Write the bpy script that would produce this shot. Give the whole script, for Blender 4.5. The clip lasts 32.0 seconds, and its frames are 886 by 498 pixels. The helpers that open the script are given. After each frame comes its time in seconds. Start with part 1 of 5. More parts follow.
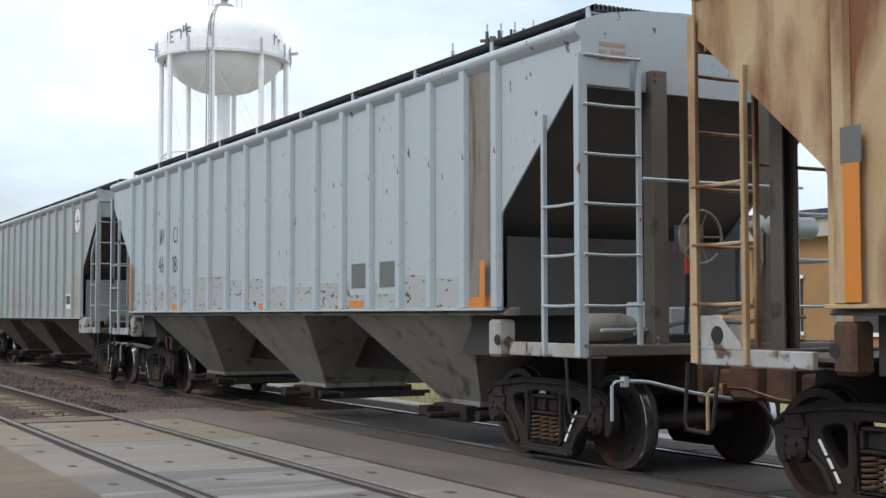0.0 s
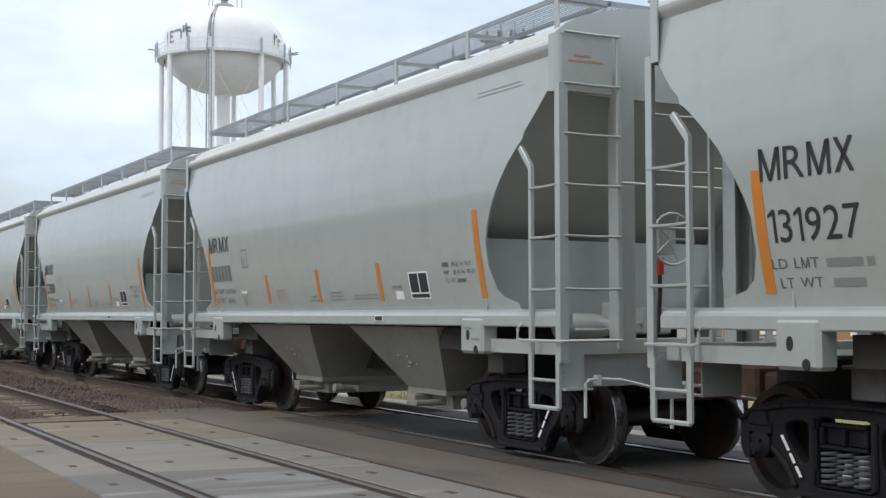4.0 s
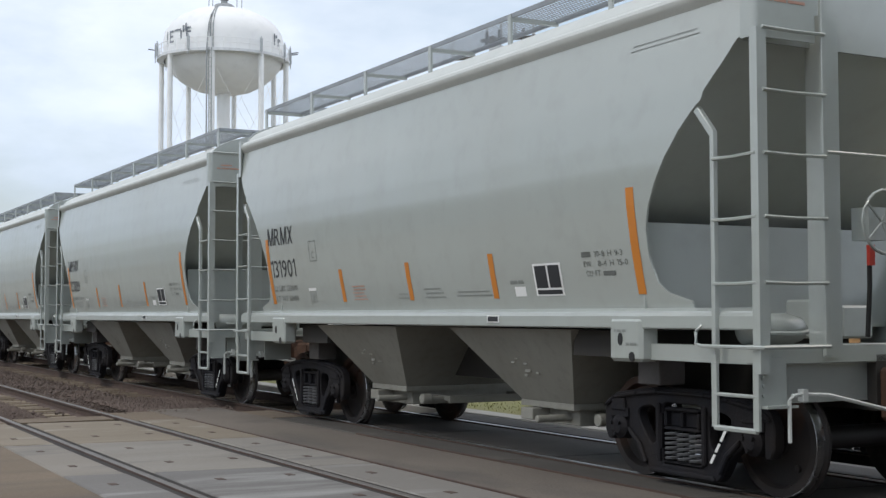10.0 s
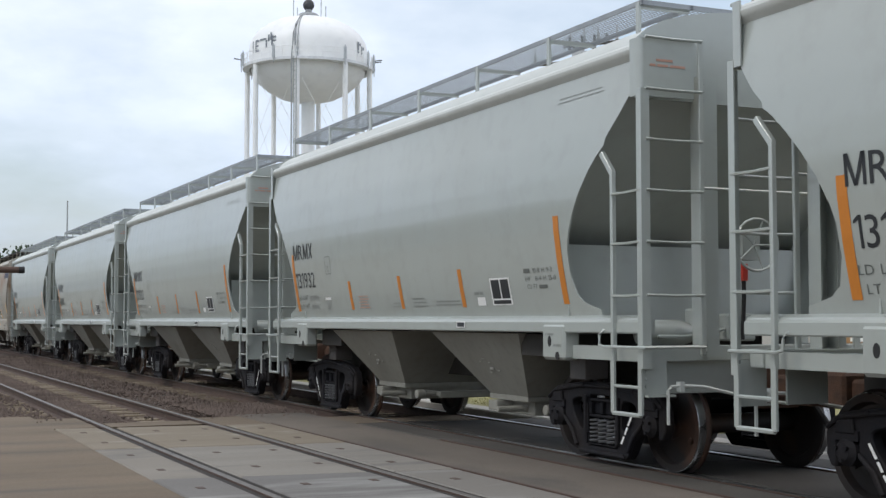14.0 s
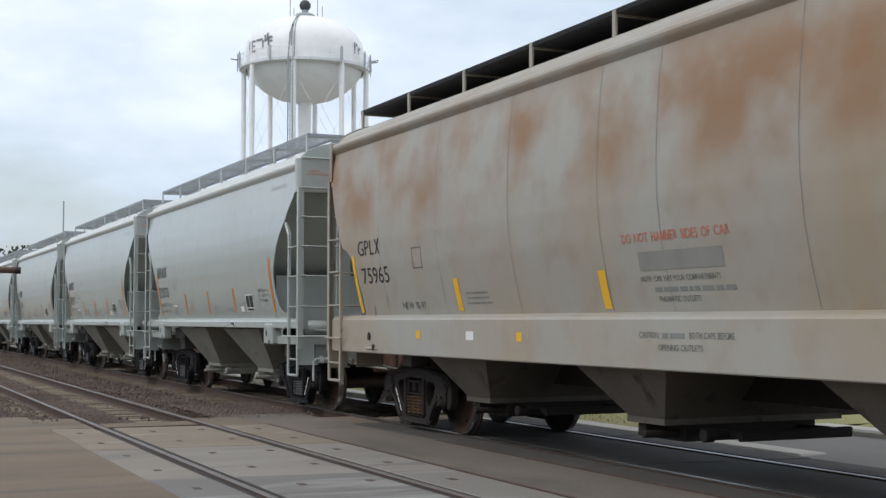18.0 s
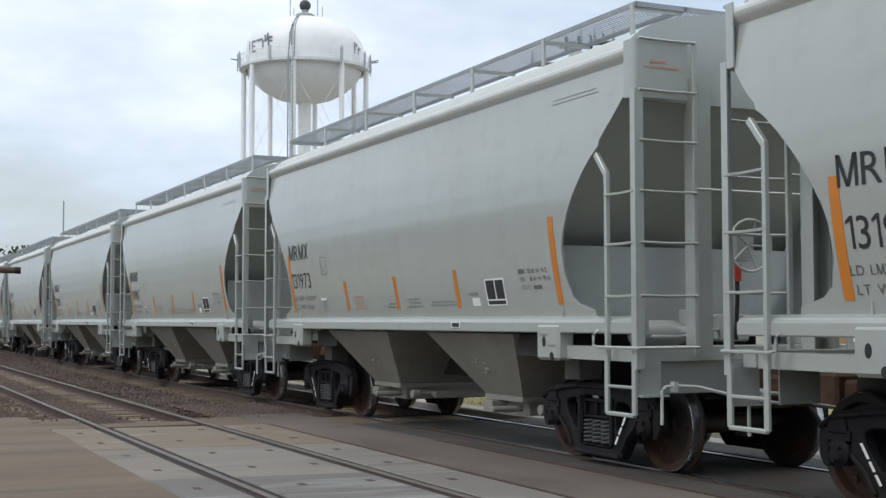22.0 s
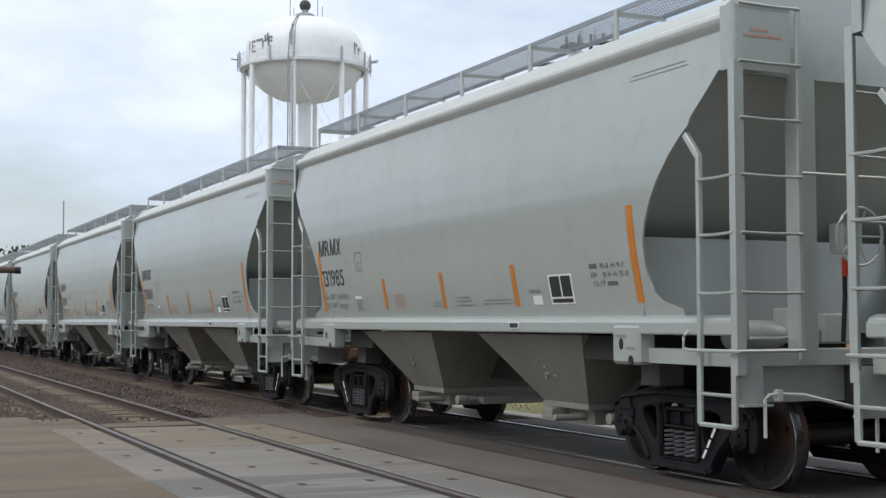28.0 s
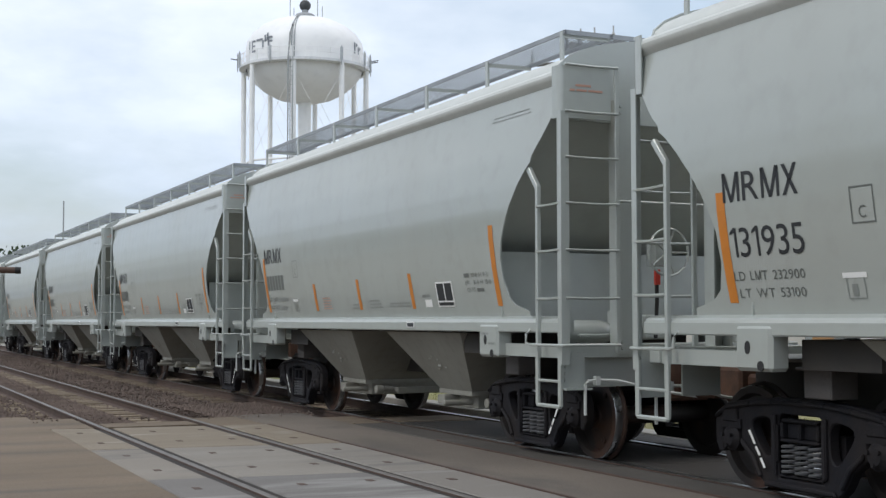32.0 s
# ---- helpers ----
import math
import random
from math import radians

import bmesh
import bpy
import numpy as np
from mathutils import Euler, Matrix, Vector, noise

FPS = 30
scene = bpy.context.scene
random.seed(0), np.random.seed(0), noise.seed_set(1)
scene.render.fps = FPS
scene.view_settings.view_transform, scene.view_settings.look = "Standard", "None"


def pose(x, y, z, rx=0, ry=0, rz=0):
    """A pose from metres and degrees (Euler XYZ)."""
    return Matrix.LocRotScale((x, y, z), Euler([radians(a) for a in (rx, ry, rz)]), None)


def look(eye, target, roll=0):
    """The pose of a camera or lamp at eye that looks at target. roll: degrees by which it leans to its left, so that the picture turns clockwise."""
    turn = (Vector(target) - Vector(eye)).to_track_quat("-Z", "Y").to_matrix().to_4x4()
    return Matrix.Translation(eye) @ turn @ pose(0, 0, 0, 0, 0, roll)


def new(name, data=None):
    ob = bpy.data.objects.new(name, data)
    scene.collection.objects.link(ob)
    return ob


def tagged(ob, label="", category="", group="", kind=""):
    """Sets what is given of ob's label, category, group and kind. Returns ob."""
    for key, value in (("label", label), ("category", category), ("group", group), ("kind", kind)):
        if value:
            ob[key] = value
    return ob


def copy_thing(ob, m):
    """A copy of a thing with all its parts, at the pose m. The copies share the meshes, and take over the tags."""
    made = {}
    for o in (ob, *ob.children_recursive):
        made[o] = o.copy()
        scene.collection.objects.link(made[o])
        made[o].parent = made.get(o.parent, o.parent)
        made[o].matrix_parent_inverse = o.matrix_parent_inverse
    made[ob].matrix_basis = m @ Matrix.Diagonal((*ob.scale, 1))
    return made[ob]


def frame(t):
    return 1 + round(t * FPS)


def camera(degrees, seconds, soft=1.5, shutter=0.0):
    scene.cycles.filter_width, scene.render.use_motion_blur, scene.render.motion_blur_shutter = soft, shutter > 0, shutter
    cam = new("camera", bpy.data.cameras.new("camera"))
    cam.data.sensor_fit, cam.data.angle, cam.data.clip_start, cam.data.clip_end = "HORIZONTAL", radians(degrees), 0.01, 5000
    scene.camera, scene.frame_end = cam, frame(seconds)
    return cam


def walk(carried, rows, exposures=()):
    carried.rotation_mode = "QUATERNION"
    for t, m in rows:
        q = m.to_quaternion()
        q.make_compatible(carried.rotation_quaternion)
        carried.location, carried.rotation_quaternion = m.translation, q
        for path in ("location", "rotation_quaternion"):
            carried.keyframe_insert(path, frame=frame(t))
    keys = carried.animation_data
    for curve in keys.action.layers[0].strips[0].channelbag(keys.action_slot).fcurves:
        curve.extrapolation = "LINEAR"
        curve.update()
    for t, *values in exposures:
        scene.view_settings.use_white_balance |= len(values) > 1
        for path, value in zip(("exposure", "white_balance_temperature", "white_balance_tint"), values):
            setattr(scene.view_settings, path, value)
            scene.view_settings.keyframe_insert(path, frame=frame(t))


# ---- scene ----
from mathutils import geometry

# ---- camera: a tripod beside the crossing, one pan to its left near the middle ----
EYE = (0.0, 0.0, 1.487)
cam = camera(37.81, 32.0, soft=1.4)


def aim(yaw, pitch, roll):
    return pose(*EYE, 90 + pitch, roll, yaw)


walk(cam, [
    (0.0, aim(-28.43, 2.87, 0.10)), (10.5, aim(-28.43, 2.87, 0.10)), (11.0, aim(-28.41, 2.87, 0.10)),
    (11.5, aim(-28.27, 2.86, 0.15)), (12.0, aim(-28.09, 2.87, 0.15)), (12.5, aim(-27.93, 2.94, 0.10)),
    (12.65, aim(-27.70, 2.98, 0.10)), (12.8, aim(-27.14, 3.04, 0.10)), (13.0, aim(-26.07, 3.13, 0.10)), (13.2, aim(-25.12, 3.20, 0.07)), (13.4, aim(-24.45, 3.22, 0.05)), (14.0, aim(-24.74, 3.15, 0.05)),
    (14.5, aim(-24.79, 3.15, 0.05)), (15.0, aim(-24.894, 3.167, 0.053)), (32.0, aim(-24.894, 3.167, 0.053))],
     exposures=[(0.0, 0.20), (1.0, 0.08), (2.0, 0.14), (3.5, 0.10), (5.5, -0.02), (32.0, -0.03)])

# ---- light: a bright overcast sky ----
SUN_ELEV, SUN_ROT = radians(48), radians(98)
world = bpy.data.worlds.new("overcast")
scene.world = world
world.use_nodes = True
wt = world.node_tree
wt.nodes.clear()


def wnode(kind, **values):
    n = wt.nodes.new(kind)
    for k, v in values.items():
        n.inputs[k].default_value = v
    return n


sky = wt.nodes.new("ShaderNodeTexSky")
sky.sky_type = "NISHITA"
sky.sun_disc = False
sky.sun_elevation, sky.sun_rotation = SUN_ELEV, SUN_ROT
sky.air_density, sky.dust_density = 1.2, 2.5
tc = wt.nodes.new("ShaderNodeTexCoord")
mp = wnode("ShaderNodeMapping")
mp.inputs["Scale"].default_value = (1.0, 1.0, 2.6)
cl = wnode("ShaderNodeTexNoise", Scale=2.3, Detail=6.0, Roughness=0.52)
ramp = wt.nodes.new("ShaderNodeValToRGB")
ramp.color_ramp.elements[0].position, ramp.color_ramp.elements[1].position = 0.34, 0.58
ramp.color_ramp.elements[0].color, ramp.color_ramp.elements[1].color = (0.22, 0.22, 0.22, 1), (1, 1, 1, 1)
bg_sky = wnode("ShaderNodeBackground", Strength=0.15)
bg_cloud = wnode("ShaderNodeBackground", Strength=1.09)
# an overcast sky: bluer and dimmer towards the horizon, brighter overhead
part_xyz = wt.nodes.new("ShaderNodeSeparateXYZ")
height = wt.nodes.new("ShaderNodeValToRGB")
for z_, c_ in ((0.10, (0.70, 0.81, 0.985)), (0.24, (0.90, 0.975, 1.09)), (0.6, (0.96, 1.01, 1.09))):
    height.color_ramp.elements.new(z_).color = (*c_, 1)
height.color_ramp.elements[0].color, height.color_ramp.elements[-1].color = (0.57, 0.69, 0.86, 1), (1.05, 1.09, 1.14, 1)
wt.links.new(tc.outputs["Generated"], part_xyz.inputs["Vector"])
wt.links.new(part_xyz.outputs["Z"], height.inputs["Fac"])
# heaps of brighter and greyer cloud
heap = wnode("ShaderNodeTexNoise", Scale=3.4, Detail=8.0, Roughness=0.58)
heap_place = wnode("ShaderNodeMapping")
heap_place.inputs["Location"].default_value, heap_place.inputs["Scale"].default_value = (0.35, 0.1, 0.0), (1.0, 1.0, 2.0)
tone = wt.nodes.new("ShaderNodeValToRGB")
tone.color_ramp.elements[0].position, tone.color_ramp.elements[1].position = 0.36, 0.62
tone.color_ramp.elements[0].color, tone.color_ramp.elements[1].color = (0.87, 0.89, 0.92, 1), (1.13, 1.11, 1.09, 1)
tone.color_ramp.elements.new(0.50).color = (0.98, 0.985, 0.99, 1)
shade = wt.nodes.new("ShaderNodeVectorMath")
shade.operation = "MULTIPLY"
wt.links.new(tc.outputs["Generated"], heap_place.inputs["Vector"])
wt.links.new(heap_place.outputs["Vector"], heap.inputs["Vector"])
wt.links.new(heap.outputs["Fac"], tone.inputs["Fac"])
wt.links.new(height.outputs["Color"], shade.inputs[0])
wt.links.new(tone.outputs["Color"], shade.inputs[1])
wt.links.new(shade.outputs["Vector"], bg_cloud.inputs["Color"])
mixw = wt.nodes.new("ShaderNodeMixShader")
outw = wt.nodes.new("ShaderNodeOutputWorld")
wt.links.new(tc.outputs["Generated"], mp.inputs["Vector"])
wt.links.new(mp.outputs["Vector"], cl.inputs["Vector"])
wt.links.new(cl.outputs["Fac"], ramp.inputs["Fac"])
wt.links.new(sky.outputs["Color"], bg_sky.inputs["Color"])
wt.links.new(ramp.outputs["Color"], mixw.inputs["Fac"])
wt.links.new(bg_sky.outputs["Background"], mixw.inputs[1])
wt.links.new(bg_cloud.outputs["Background"], mixw.inputs[2])
wt.links.new(mixw.outputs["Shader"], outw.inputs["Surface"])

sun = new("sun", bpy.data.lights.new("sun", "SUN"))
sun.data.energy, sun.data.angle, sun.data.color = 1.15, radians(25), (1.0, 0.96, 0.9)
sun.matrix_world = look((-48, -7, 54), (0, 0, 0))
scene.view_settings.exposure = 0.0


# ---- materials ----
def material(name, base, rough=0.5, metal=0.0, second=None, scale=3.0, amount=0.35, fine=40.0, bump=0.0,
             stretch=(1, 1, 1), spots=None, spot_scale=5.0, spot_range=(0.6, 0.7), spot_stretch=(1, 1, 1), spec=0.5, coat=0.0, band=None, vary=None, wavy=0.0, ior=1.5):
    """Painted or raw surface: a base colour varied by a broad and a fine noise, with optional spots of another colour."""
    m = bpy.data.materials.new(name)
    m.use_nodes = True
    t = m.node_tree
    b = t.nodes["Principled BSDF"]
    b.inputs["Roughness"].default_value, b.inputs["Metallic"].default_value = rough, metal
    b.inputs["Specular IOR Level"].default_value = spec
    b.inputs["Coat Weight"].default_value, b.inputs["IOR"].default_value = coat, ior
    b.inputs["Coat Roughness"].default_value = 0.18
    co = t.nodes.new("ShaderNodeTexCoord")

    def noise_of(sc, st, detail=5.0):
        q = t.nodes.new("ShaderNodeMapping")
        q.inputs["Scale"].default_value = st
        n = t.nodes.new("ShaderNodeTexNoise")
        n.inputs["Scale"].default_value, n.inputs["Detail"].default_value = sc, detail
        t.links.new(co.outputs["Object"], q.inputs["Vector"])
        if vary:
            info, far_ = t.nodes.new("ShaderNodeObjectInfo"), t.nodes.new("ShaderNodeMath")
            far_.operation, far_.inputs[1].default_value = "MULTIPLY", 60.0
            t.links.new(info.outputs["Random"], far_.inputs[0])
            t.links.new(far_.outputs[0], q.inputs["Location"])
        t.links.new(q.outputs["Vector"], n.inputs["Vector"])
        return n

    def mixed(a, c, fac):
        x = t.nodes.new("ShaderNodeMix")
        x.data_type = "RGBA"
        for s_, v in ((6, a), (7, c)):
            if isinstance(v, tuple):
                x.inputs[s_].default_value = (*v, 1)
            else:
                t.links.new(v, x.inputs[s_])
        t.links.new(fac, x.inputs[0])
        return x.outputs[2]

    def ranged(n, lo, hi, top=1.0):
        r = t.nodes.new("ShaderNodeMapRange")
        r.inputs["From Min"].default_value, r.inputs["From Max"].default_value = lo, hi
        r.inputs["To Max"].default_value = top
        t.links.new(n.outputs["Fac"], r.inputs["Value"])
        return r.outputs["Result"]

    second = second or tuple(c * 0.72 for c in base)
    broad, small = noise_of(scale, stretch), noise_of(fine, (1, 1, 1), 3.0)
    col = mixed(base, second, ranged(broad, 0.35, 0.75, amount * 2))
    col = mixed(col, tuple(c * 0.8 for c in second), ranged(small, 0.5, 0.8, amount))
    if vary:
        oi = t.nodes.new("ShaderNodeObjectInfo")
        r_ = t.nodes.new("ShaderNodeMath")
        r_.operation = "MULTIPLY"
        r_.inputs[1].default_value = 1.0
        t.links.new(oi.outputs["Random"], r_.inputs[0])
        col = mixed(col, vary, r_.outputs[0])
    if spots:
        s_ = noise_of(spot_scale, spot_stretch, 6.0)
        fac = ranged(s_, *spot_range)
        if band:
            # stains gather in a belt between two heights and fade out beyond it
            sep = t.nodes.new("ShaderNodeSeparateXYZ")
            t.links.new(co.outputs["Object"], sep.inputs["Vector"])
            belt = t.nodes.new("ShaderNodeFloatCurve")
            pts = belt.mapping.curves[0].points
            pts[0].location, pts[1].location = (0, 0.12), (1, 0.25)
            for z_, v_ in ((band[0], 0.15), (band[0] + 0.15, 0.9), (band[0] + 0.24, 1.0), (band[1], 0.7)):
                pts.new(z_, v_)
            belt.mapping.update()
            dv = t.nodes.new("ShaderNodeMath")
            dv.operation = "DIVIDE"
            dv.inputs[1].default_value = 4.1
            t.links.new(sep.outputs["Z"], dv.inputs[0])
            t.links.new(dv.outputs[0], belt.inputs["Value"])
            mu = t.nodes.new("ShaderNodeMath")
            mu.operation = "MULTIPLY"
            t.links.new(fac, mu.inputs[0])
            t.links.new(belt.outputs[0], mu.inputs[1])
            fac = mu.outputs[0]
        col = mixed(col, spots, fac)
    t.links.new(col, b.inputs["Base Color"])
    rr = t.nodes.new("ShaderNodeMapRange")
    rr.inputs["To Min"].default_value, rr.inputs["To Max"].default_value = max(rough - 0.06, 0.03), min(rough + 0.09, 1)
    t.links.new(broad.outputs["Fac"], rr.inputs["Value"])
    t.links.new(rr.outputs["Result"], b.inputs["Roughness"])
    if bump:
        bp = t.nodes.new("ShaderNodeBump")
        bp.inputs["Strength"].default_value, bp.inputs["Distance"].default_value = bump, 0.02
        t.links.new(small.outputs["Fac"], bp.inputs["Height"])
        t.links.new(bp.outputs["Normal"], b.inputs["Normal"])
    if wavy:
        plate = noise_of(1.6, (1, 1, 0.10), 1.0)
        bp = t.nodes.new("ShaderNodeBump")
        bp.inputs["Strength"].default_value, bp.inputs["Distance"].default_value = wavy, 0.05
        t.links.new(plate.outputs["Fac"], bp.inputs["Height"])
        t.links.new(bp.outputs["Normal"], b.inputs["Normal"])
    return m


SAGE = material("sage_grey_paint", (0.402, 0.434, 0.41), 0.21, second=(0.365, 0.38, 0.345), scale=0.8, amount=0.26, fine=4, stretch=(1, 1, 0.25), spec=1.0, wavy=0.33, ior=1.6)
# roof and eaves paler than the sides: light from above put into the colour
SAGE_ROOF = material("pale_roof_paint", (0.60, 0.625, 0.60), 0.4, amount=0.15)
GREY_PAINT = material("weathered_grey_paint", (0.41, 0.465, 0.495), 0.42, second=(0.37, 0.41, 0.43), scale=0.9, amount=0.22, fine=9, stretch=(1, 1, 0.3),
                      spots=(0.15, 0.085, 0.05), spot_scale=9.0, spot_range=(0.665, 0.70), spot_stretch=(1, 1, 0.55))
NEW_GREY = material("repainted_grey", (0.41, 0.475, 0.49), 0.4, second=(0.38, 0.43, 0.44), scale=1.5, amount=0.2)
WORN = material("worn_grey_paint", (0.39, 0.425, 0.44), 0.6, second=(0.34, 0.32, 0.27), scale=1.3, amount=0.32, fine=7, stretch=(1, 0.5, 1.5),
                spots=(0.10, 0.06, 0.035), spot_scale=11.0, spot_range=(0.60, 0.64), spot_stretch=(1, 0.6, 1.3))
GREEN_GREY = material("grey_green_paint", (0.335, 0.375, 0.365), 0.42, second=(0.335, 0.355, 0.335), scale=1.4, amount=0.25, fine=9, stretch=(1, 1, 0.3))
GREY_UNDER = material("road_dust_paint", (0.30, 0.285, 0.255), 0.65, second=(0.20, 0.175, 0.14), scale=1.5, amount=0.45, stretch=(1, 1, 0.5), spots=(0.09, 0.07, 0.055), spot_scale=3.0, spot_range=(0.58, 0.72))
BROWN_UNDER = material("brown_road_dust", (0.135, 0.118, 0.098), 0.7, second=(0.085, 0.07, 0.055), scale=1.5, amount=0.45, stretch=(1, 1, 0.5), spots=(0.05, 0.04, 0.035), spot_scale=3.0)
CASTING = material("dirty_pale_casting", (0.40, 0.415, 0.42), 0.6, second=(0.30, 0.25, 0.19), scale=2.5, amount=0.45, fine=9, spots=(0.11, 0.065, 0.04), spot_scale=6.0, spot_range=(0.54, 0.62))
STREAK = material("streaked_panel", (0.25, 0.235, 0.21), 0.6, second=(0.16, 0.12, 0.085), scale=3.0, amount=0.4, fine=12, stretch=(1, 2.0, 0.12), spots=(0.12, 0.08, 0.05), spot_scale=6, spot_range=(0.52, 0.68), spot_stretch=(1, 1, 0.12))
RUSTY = material("rusty_cream_paint", (0.47, 0.36, 0.215), 0.65, second=(0.40, 0.235, 0.11), scale=1.5, amount=0.35, spots=(0.19, 0.08, 0.033),
                 spot_scale=2.0, spot_range=(0.44, 0.60), spot_stretch=(1, 1, 0.3))
# road dust on the sage paint, darkened further for the shade beneath the body
SAGE_UNDER = material("road_dusted_sage", (0.29, 0.285, 0.25), 0.55, second=(0.19, 0.18, 0.15), scale=1.3, amount=0.35, fine=10, stretch=(1, 1, 0.4))
TAN_PAINT = material("rust_stained_paint", (0.375, 0.37, 0.34), 0.45, second=(0.36, 0.285, 0.195), scale=0.8, amount=0.42, fine=3.0, stretch=(1, 1, 0.55), spots=(0.28, 0.155, 0.075),
                     spot_scale=0.95, spot_range=(0.38, 0.66), spot_stretch=(1, 1.0, 1.1), band=(0.60, 0.93), wavy=0.12)
ROOF_DARK = material("dark_grating", (0.05, 0.05, 0.055), 0.6)
GALV = material("galvanised_grating", (0.33, 0.355, 0.38), 0.5, metal=0.2)
TRUCK = material("dark_cast_steel", (0.010, 0.0105, 0.0145), 0.72, second=(0.026, 0.021, 0.019), amount=0.4, bump=0.25, spec=0.25)
TRUCK_RUST = material("brown_cast_steel", (0.026, 0.021, 0.019), 0.72, second=(0.034, 0.026, 0.021), amount=0.4, bump=0.25, spec=0.3)
WHEEL = material("wheel_steel", (0.016, 0.014, 0.014), 0.6, second=(0.028, 0.017, 0.012), scale=2.0, amount=0.4, spots=(0.075, 0.03, 0.013), spot_scale=1.3, spot_range=(0.50, 0.72))
TREAD = material("polished_tread", (0.45, 0.45, 0.46), 0.25, metal=1.0)
SPRING = material("spring_steel", (0.16, 0.165, 0.175), 0.45, metal=0.4)
SPRING_OLD = material("rusty_spring_steel", (0.12, 0.075, 0.045), 0.6, metal=0.2)
# near-black tone put where deep shade lies under the cars
UNDER_SHADE = material("brake_dust_steel", (0.035, 0.033, 0.031), 0.8, second=(0.055, 0.048, 0.04), scale=2.0, amount=0.4)
# brown tone of the car-end recesses, their shade put into the colour
END_SHADE = material("sooty_slope_sheet", (0.10, 0.092, 0.088), 0.65, second=(0.05, 0.042, 0.038), scale=1.2, amount=0.35, stretch=(1, 1, 0.3))
RUST = material("coupler_rust", (0.10, 0.048, 0.027), 0.8, second=(0.05, 0.03, 0.022), amount=0.5, scale=6, bump=0.3)
ORANGE = material("orange_reflector", (0.60, 0.21, 0.028), 0.45, amount=0.1)
YELLOW = material("yellow_reflector", (0.85, 0.47, 0.03), 0.45, amount=0.1)
INK = material("black_lettering", (0.025, 0.027, 0.03), 0.5, amount=0.1)
INK_GREY = material("small_stencil_ink", (0.13, 0.14, 0.13), 0.5, amount=0.1)
PATCH_GREY = material("painted_over_grey", (0.27, 0.265, 0.245), 0.6, amount=0.3)
INK_FAINT = material("faint_stencil_ink", (0.225, 0.24, 0.225), 0.5, amount=0.2)
INK_RED_FAINT = material("faint_red_stencil", (0.50, 0.28, 0.21), 0.5, amount=0.2)
INK_RED = material("red_stencil_ink", (0.55, 0.16, 0.10), 0.5, amount=0.1)
INK_BLUE = material("faded_navy_lettering", (0.045, 0.05, 0.10), 0.55, amount=0.4, spots=(0.25, 0.14, 0.08), spot_scale=3)
DECAL_WHITE = material("white_decal", (0.8, 0.8, 0.78), 0.5, amount=0.08)
RED_TAG = material("red_tag", (0.6, 0.05, 0.03), 0.5)
SEAL = material("dirty_rubber_seal", (0.022, 0.018, 0.016), 0.9, second=(0.04, 0.032, 0.026), amount=0.35, scale=1.0)
RUBBER = material("black_rubber", (0.02, 0.02, 0.02), 0.7)
ASPHALT = material("worn_asphalt", (0.195, 0.15, 0.106), 0.9, second=(0.118, 0.091, 0.064), scale=0.7, amount=0.42, fine=30, bump=0.5, stretch=(0.2, 1, 1),
                   spots=(0.085, 0.075, 0.065), spot_scale=1.3, spot_range=(0.52, 0.80), spot_stretch=(0.22, 1, 1))
CONCRETE = material("crossing_concrete", (0.272, 0.254, 0.228), 0.85, vary=(0.225, 0.199, 0.168), second=(0.158, 0.146, 0.131), scale=1.2, amount=0.45, fine=24, bump=0.3, stretch=(0.16, 1, 1),
                    spots=(0.12, 0.115, 0.11), spot_scale=1.6, spot_range=(0.50, 0.74), spot_stretch=(0.25, 1, 1))
TAN_CONCRETE = material("tan_stained_concrete", (0.25, 0.212, 0.165), 0.85, vary=(0.205, 0.168, 0.122), second=(0.16, 0.13, 0.095), scale=1.5, amount=0.42, fine=24, bump=0.3, stretch=(0.16, 1, 1),
                        spots=(0.34, 0.32, 0.28), spot_scale=1.8, spot_range=(0.60, 0.72), spot_stretch=(0.4, 1, 1))
BLUE_CONCRETE = material("blue_grey_concrete", (0.168, 0.159, 0.151), 0.85, vary=(0.19, 0.174, 0.155), second=(0.125, 0.116, 0.108), scale=1.5, amount=0.42, fine=24, bump=0.3, stretch=(0.16, 1, 1),
                         spots=(0.30, 0.295, 0.28), spot_scale=1.6, spot_range=(0.54, 0.72), spot_stretch=(0.25, 1, 1))
GREY_ASPHALT = material("grey_patched_asphalt", (0.170, 0.142, 0.116), 0.9, second=(0.110, 0.092, 0.075), scale=0.9, amount=0.42, fine=30, bump=0.5, stretch=(0.6, 0.35, 1),
                        spots=(0.075, 0.068, 0.06), spot_scale=1.6, spot_range=(0.52, 0.78), spot_stretch=(0.6, 0.3, 1))
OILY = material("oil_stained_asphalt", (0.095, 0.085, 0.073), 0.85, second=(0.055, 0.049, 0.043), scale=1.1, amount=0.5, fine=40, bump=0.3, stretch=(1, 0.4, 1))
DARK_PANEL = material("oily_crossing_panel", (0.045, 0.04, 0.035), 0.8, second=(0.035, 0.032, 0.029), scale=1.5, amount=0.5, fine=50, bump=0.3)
BALLAST = material("ballast_bed", (0.12, 0.09, 0.074), 0.95, second=(0.08, 0.06, 0.05), scale=2.5, amount=0.45, fine=18, bump=1.0)
STONE = material("ballast_stone", (0.165, 0.125, 0.105), 0.95, second=(0.09, 0.067, 0.056), scale=0.7, amount=0.5, fine=5)
TIE = material("weathered_tie", (0.29, 0.235, 0.165), 0.9, vary=(0.15, 0.115, 0.08), second=(0.10, 0.075, 0.052), scale=3, amount=0.4, stretch=(0.3, 1, 1), bump=0.3)
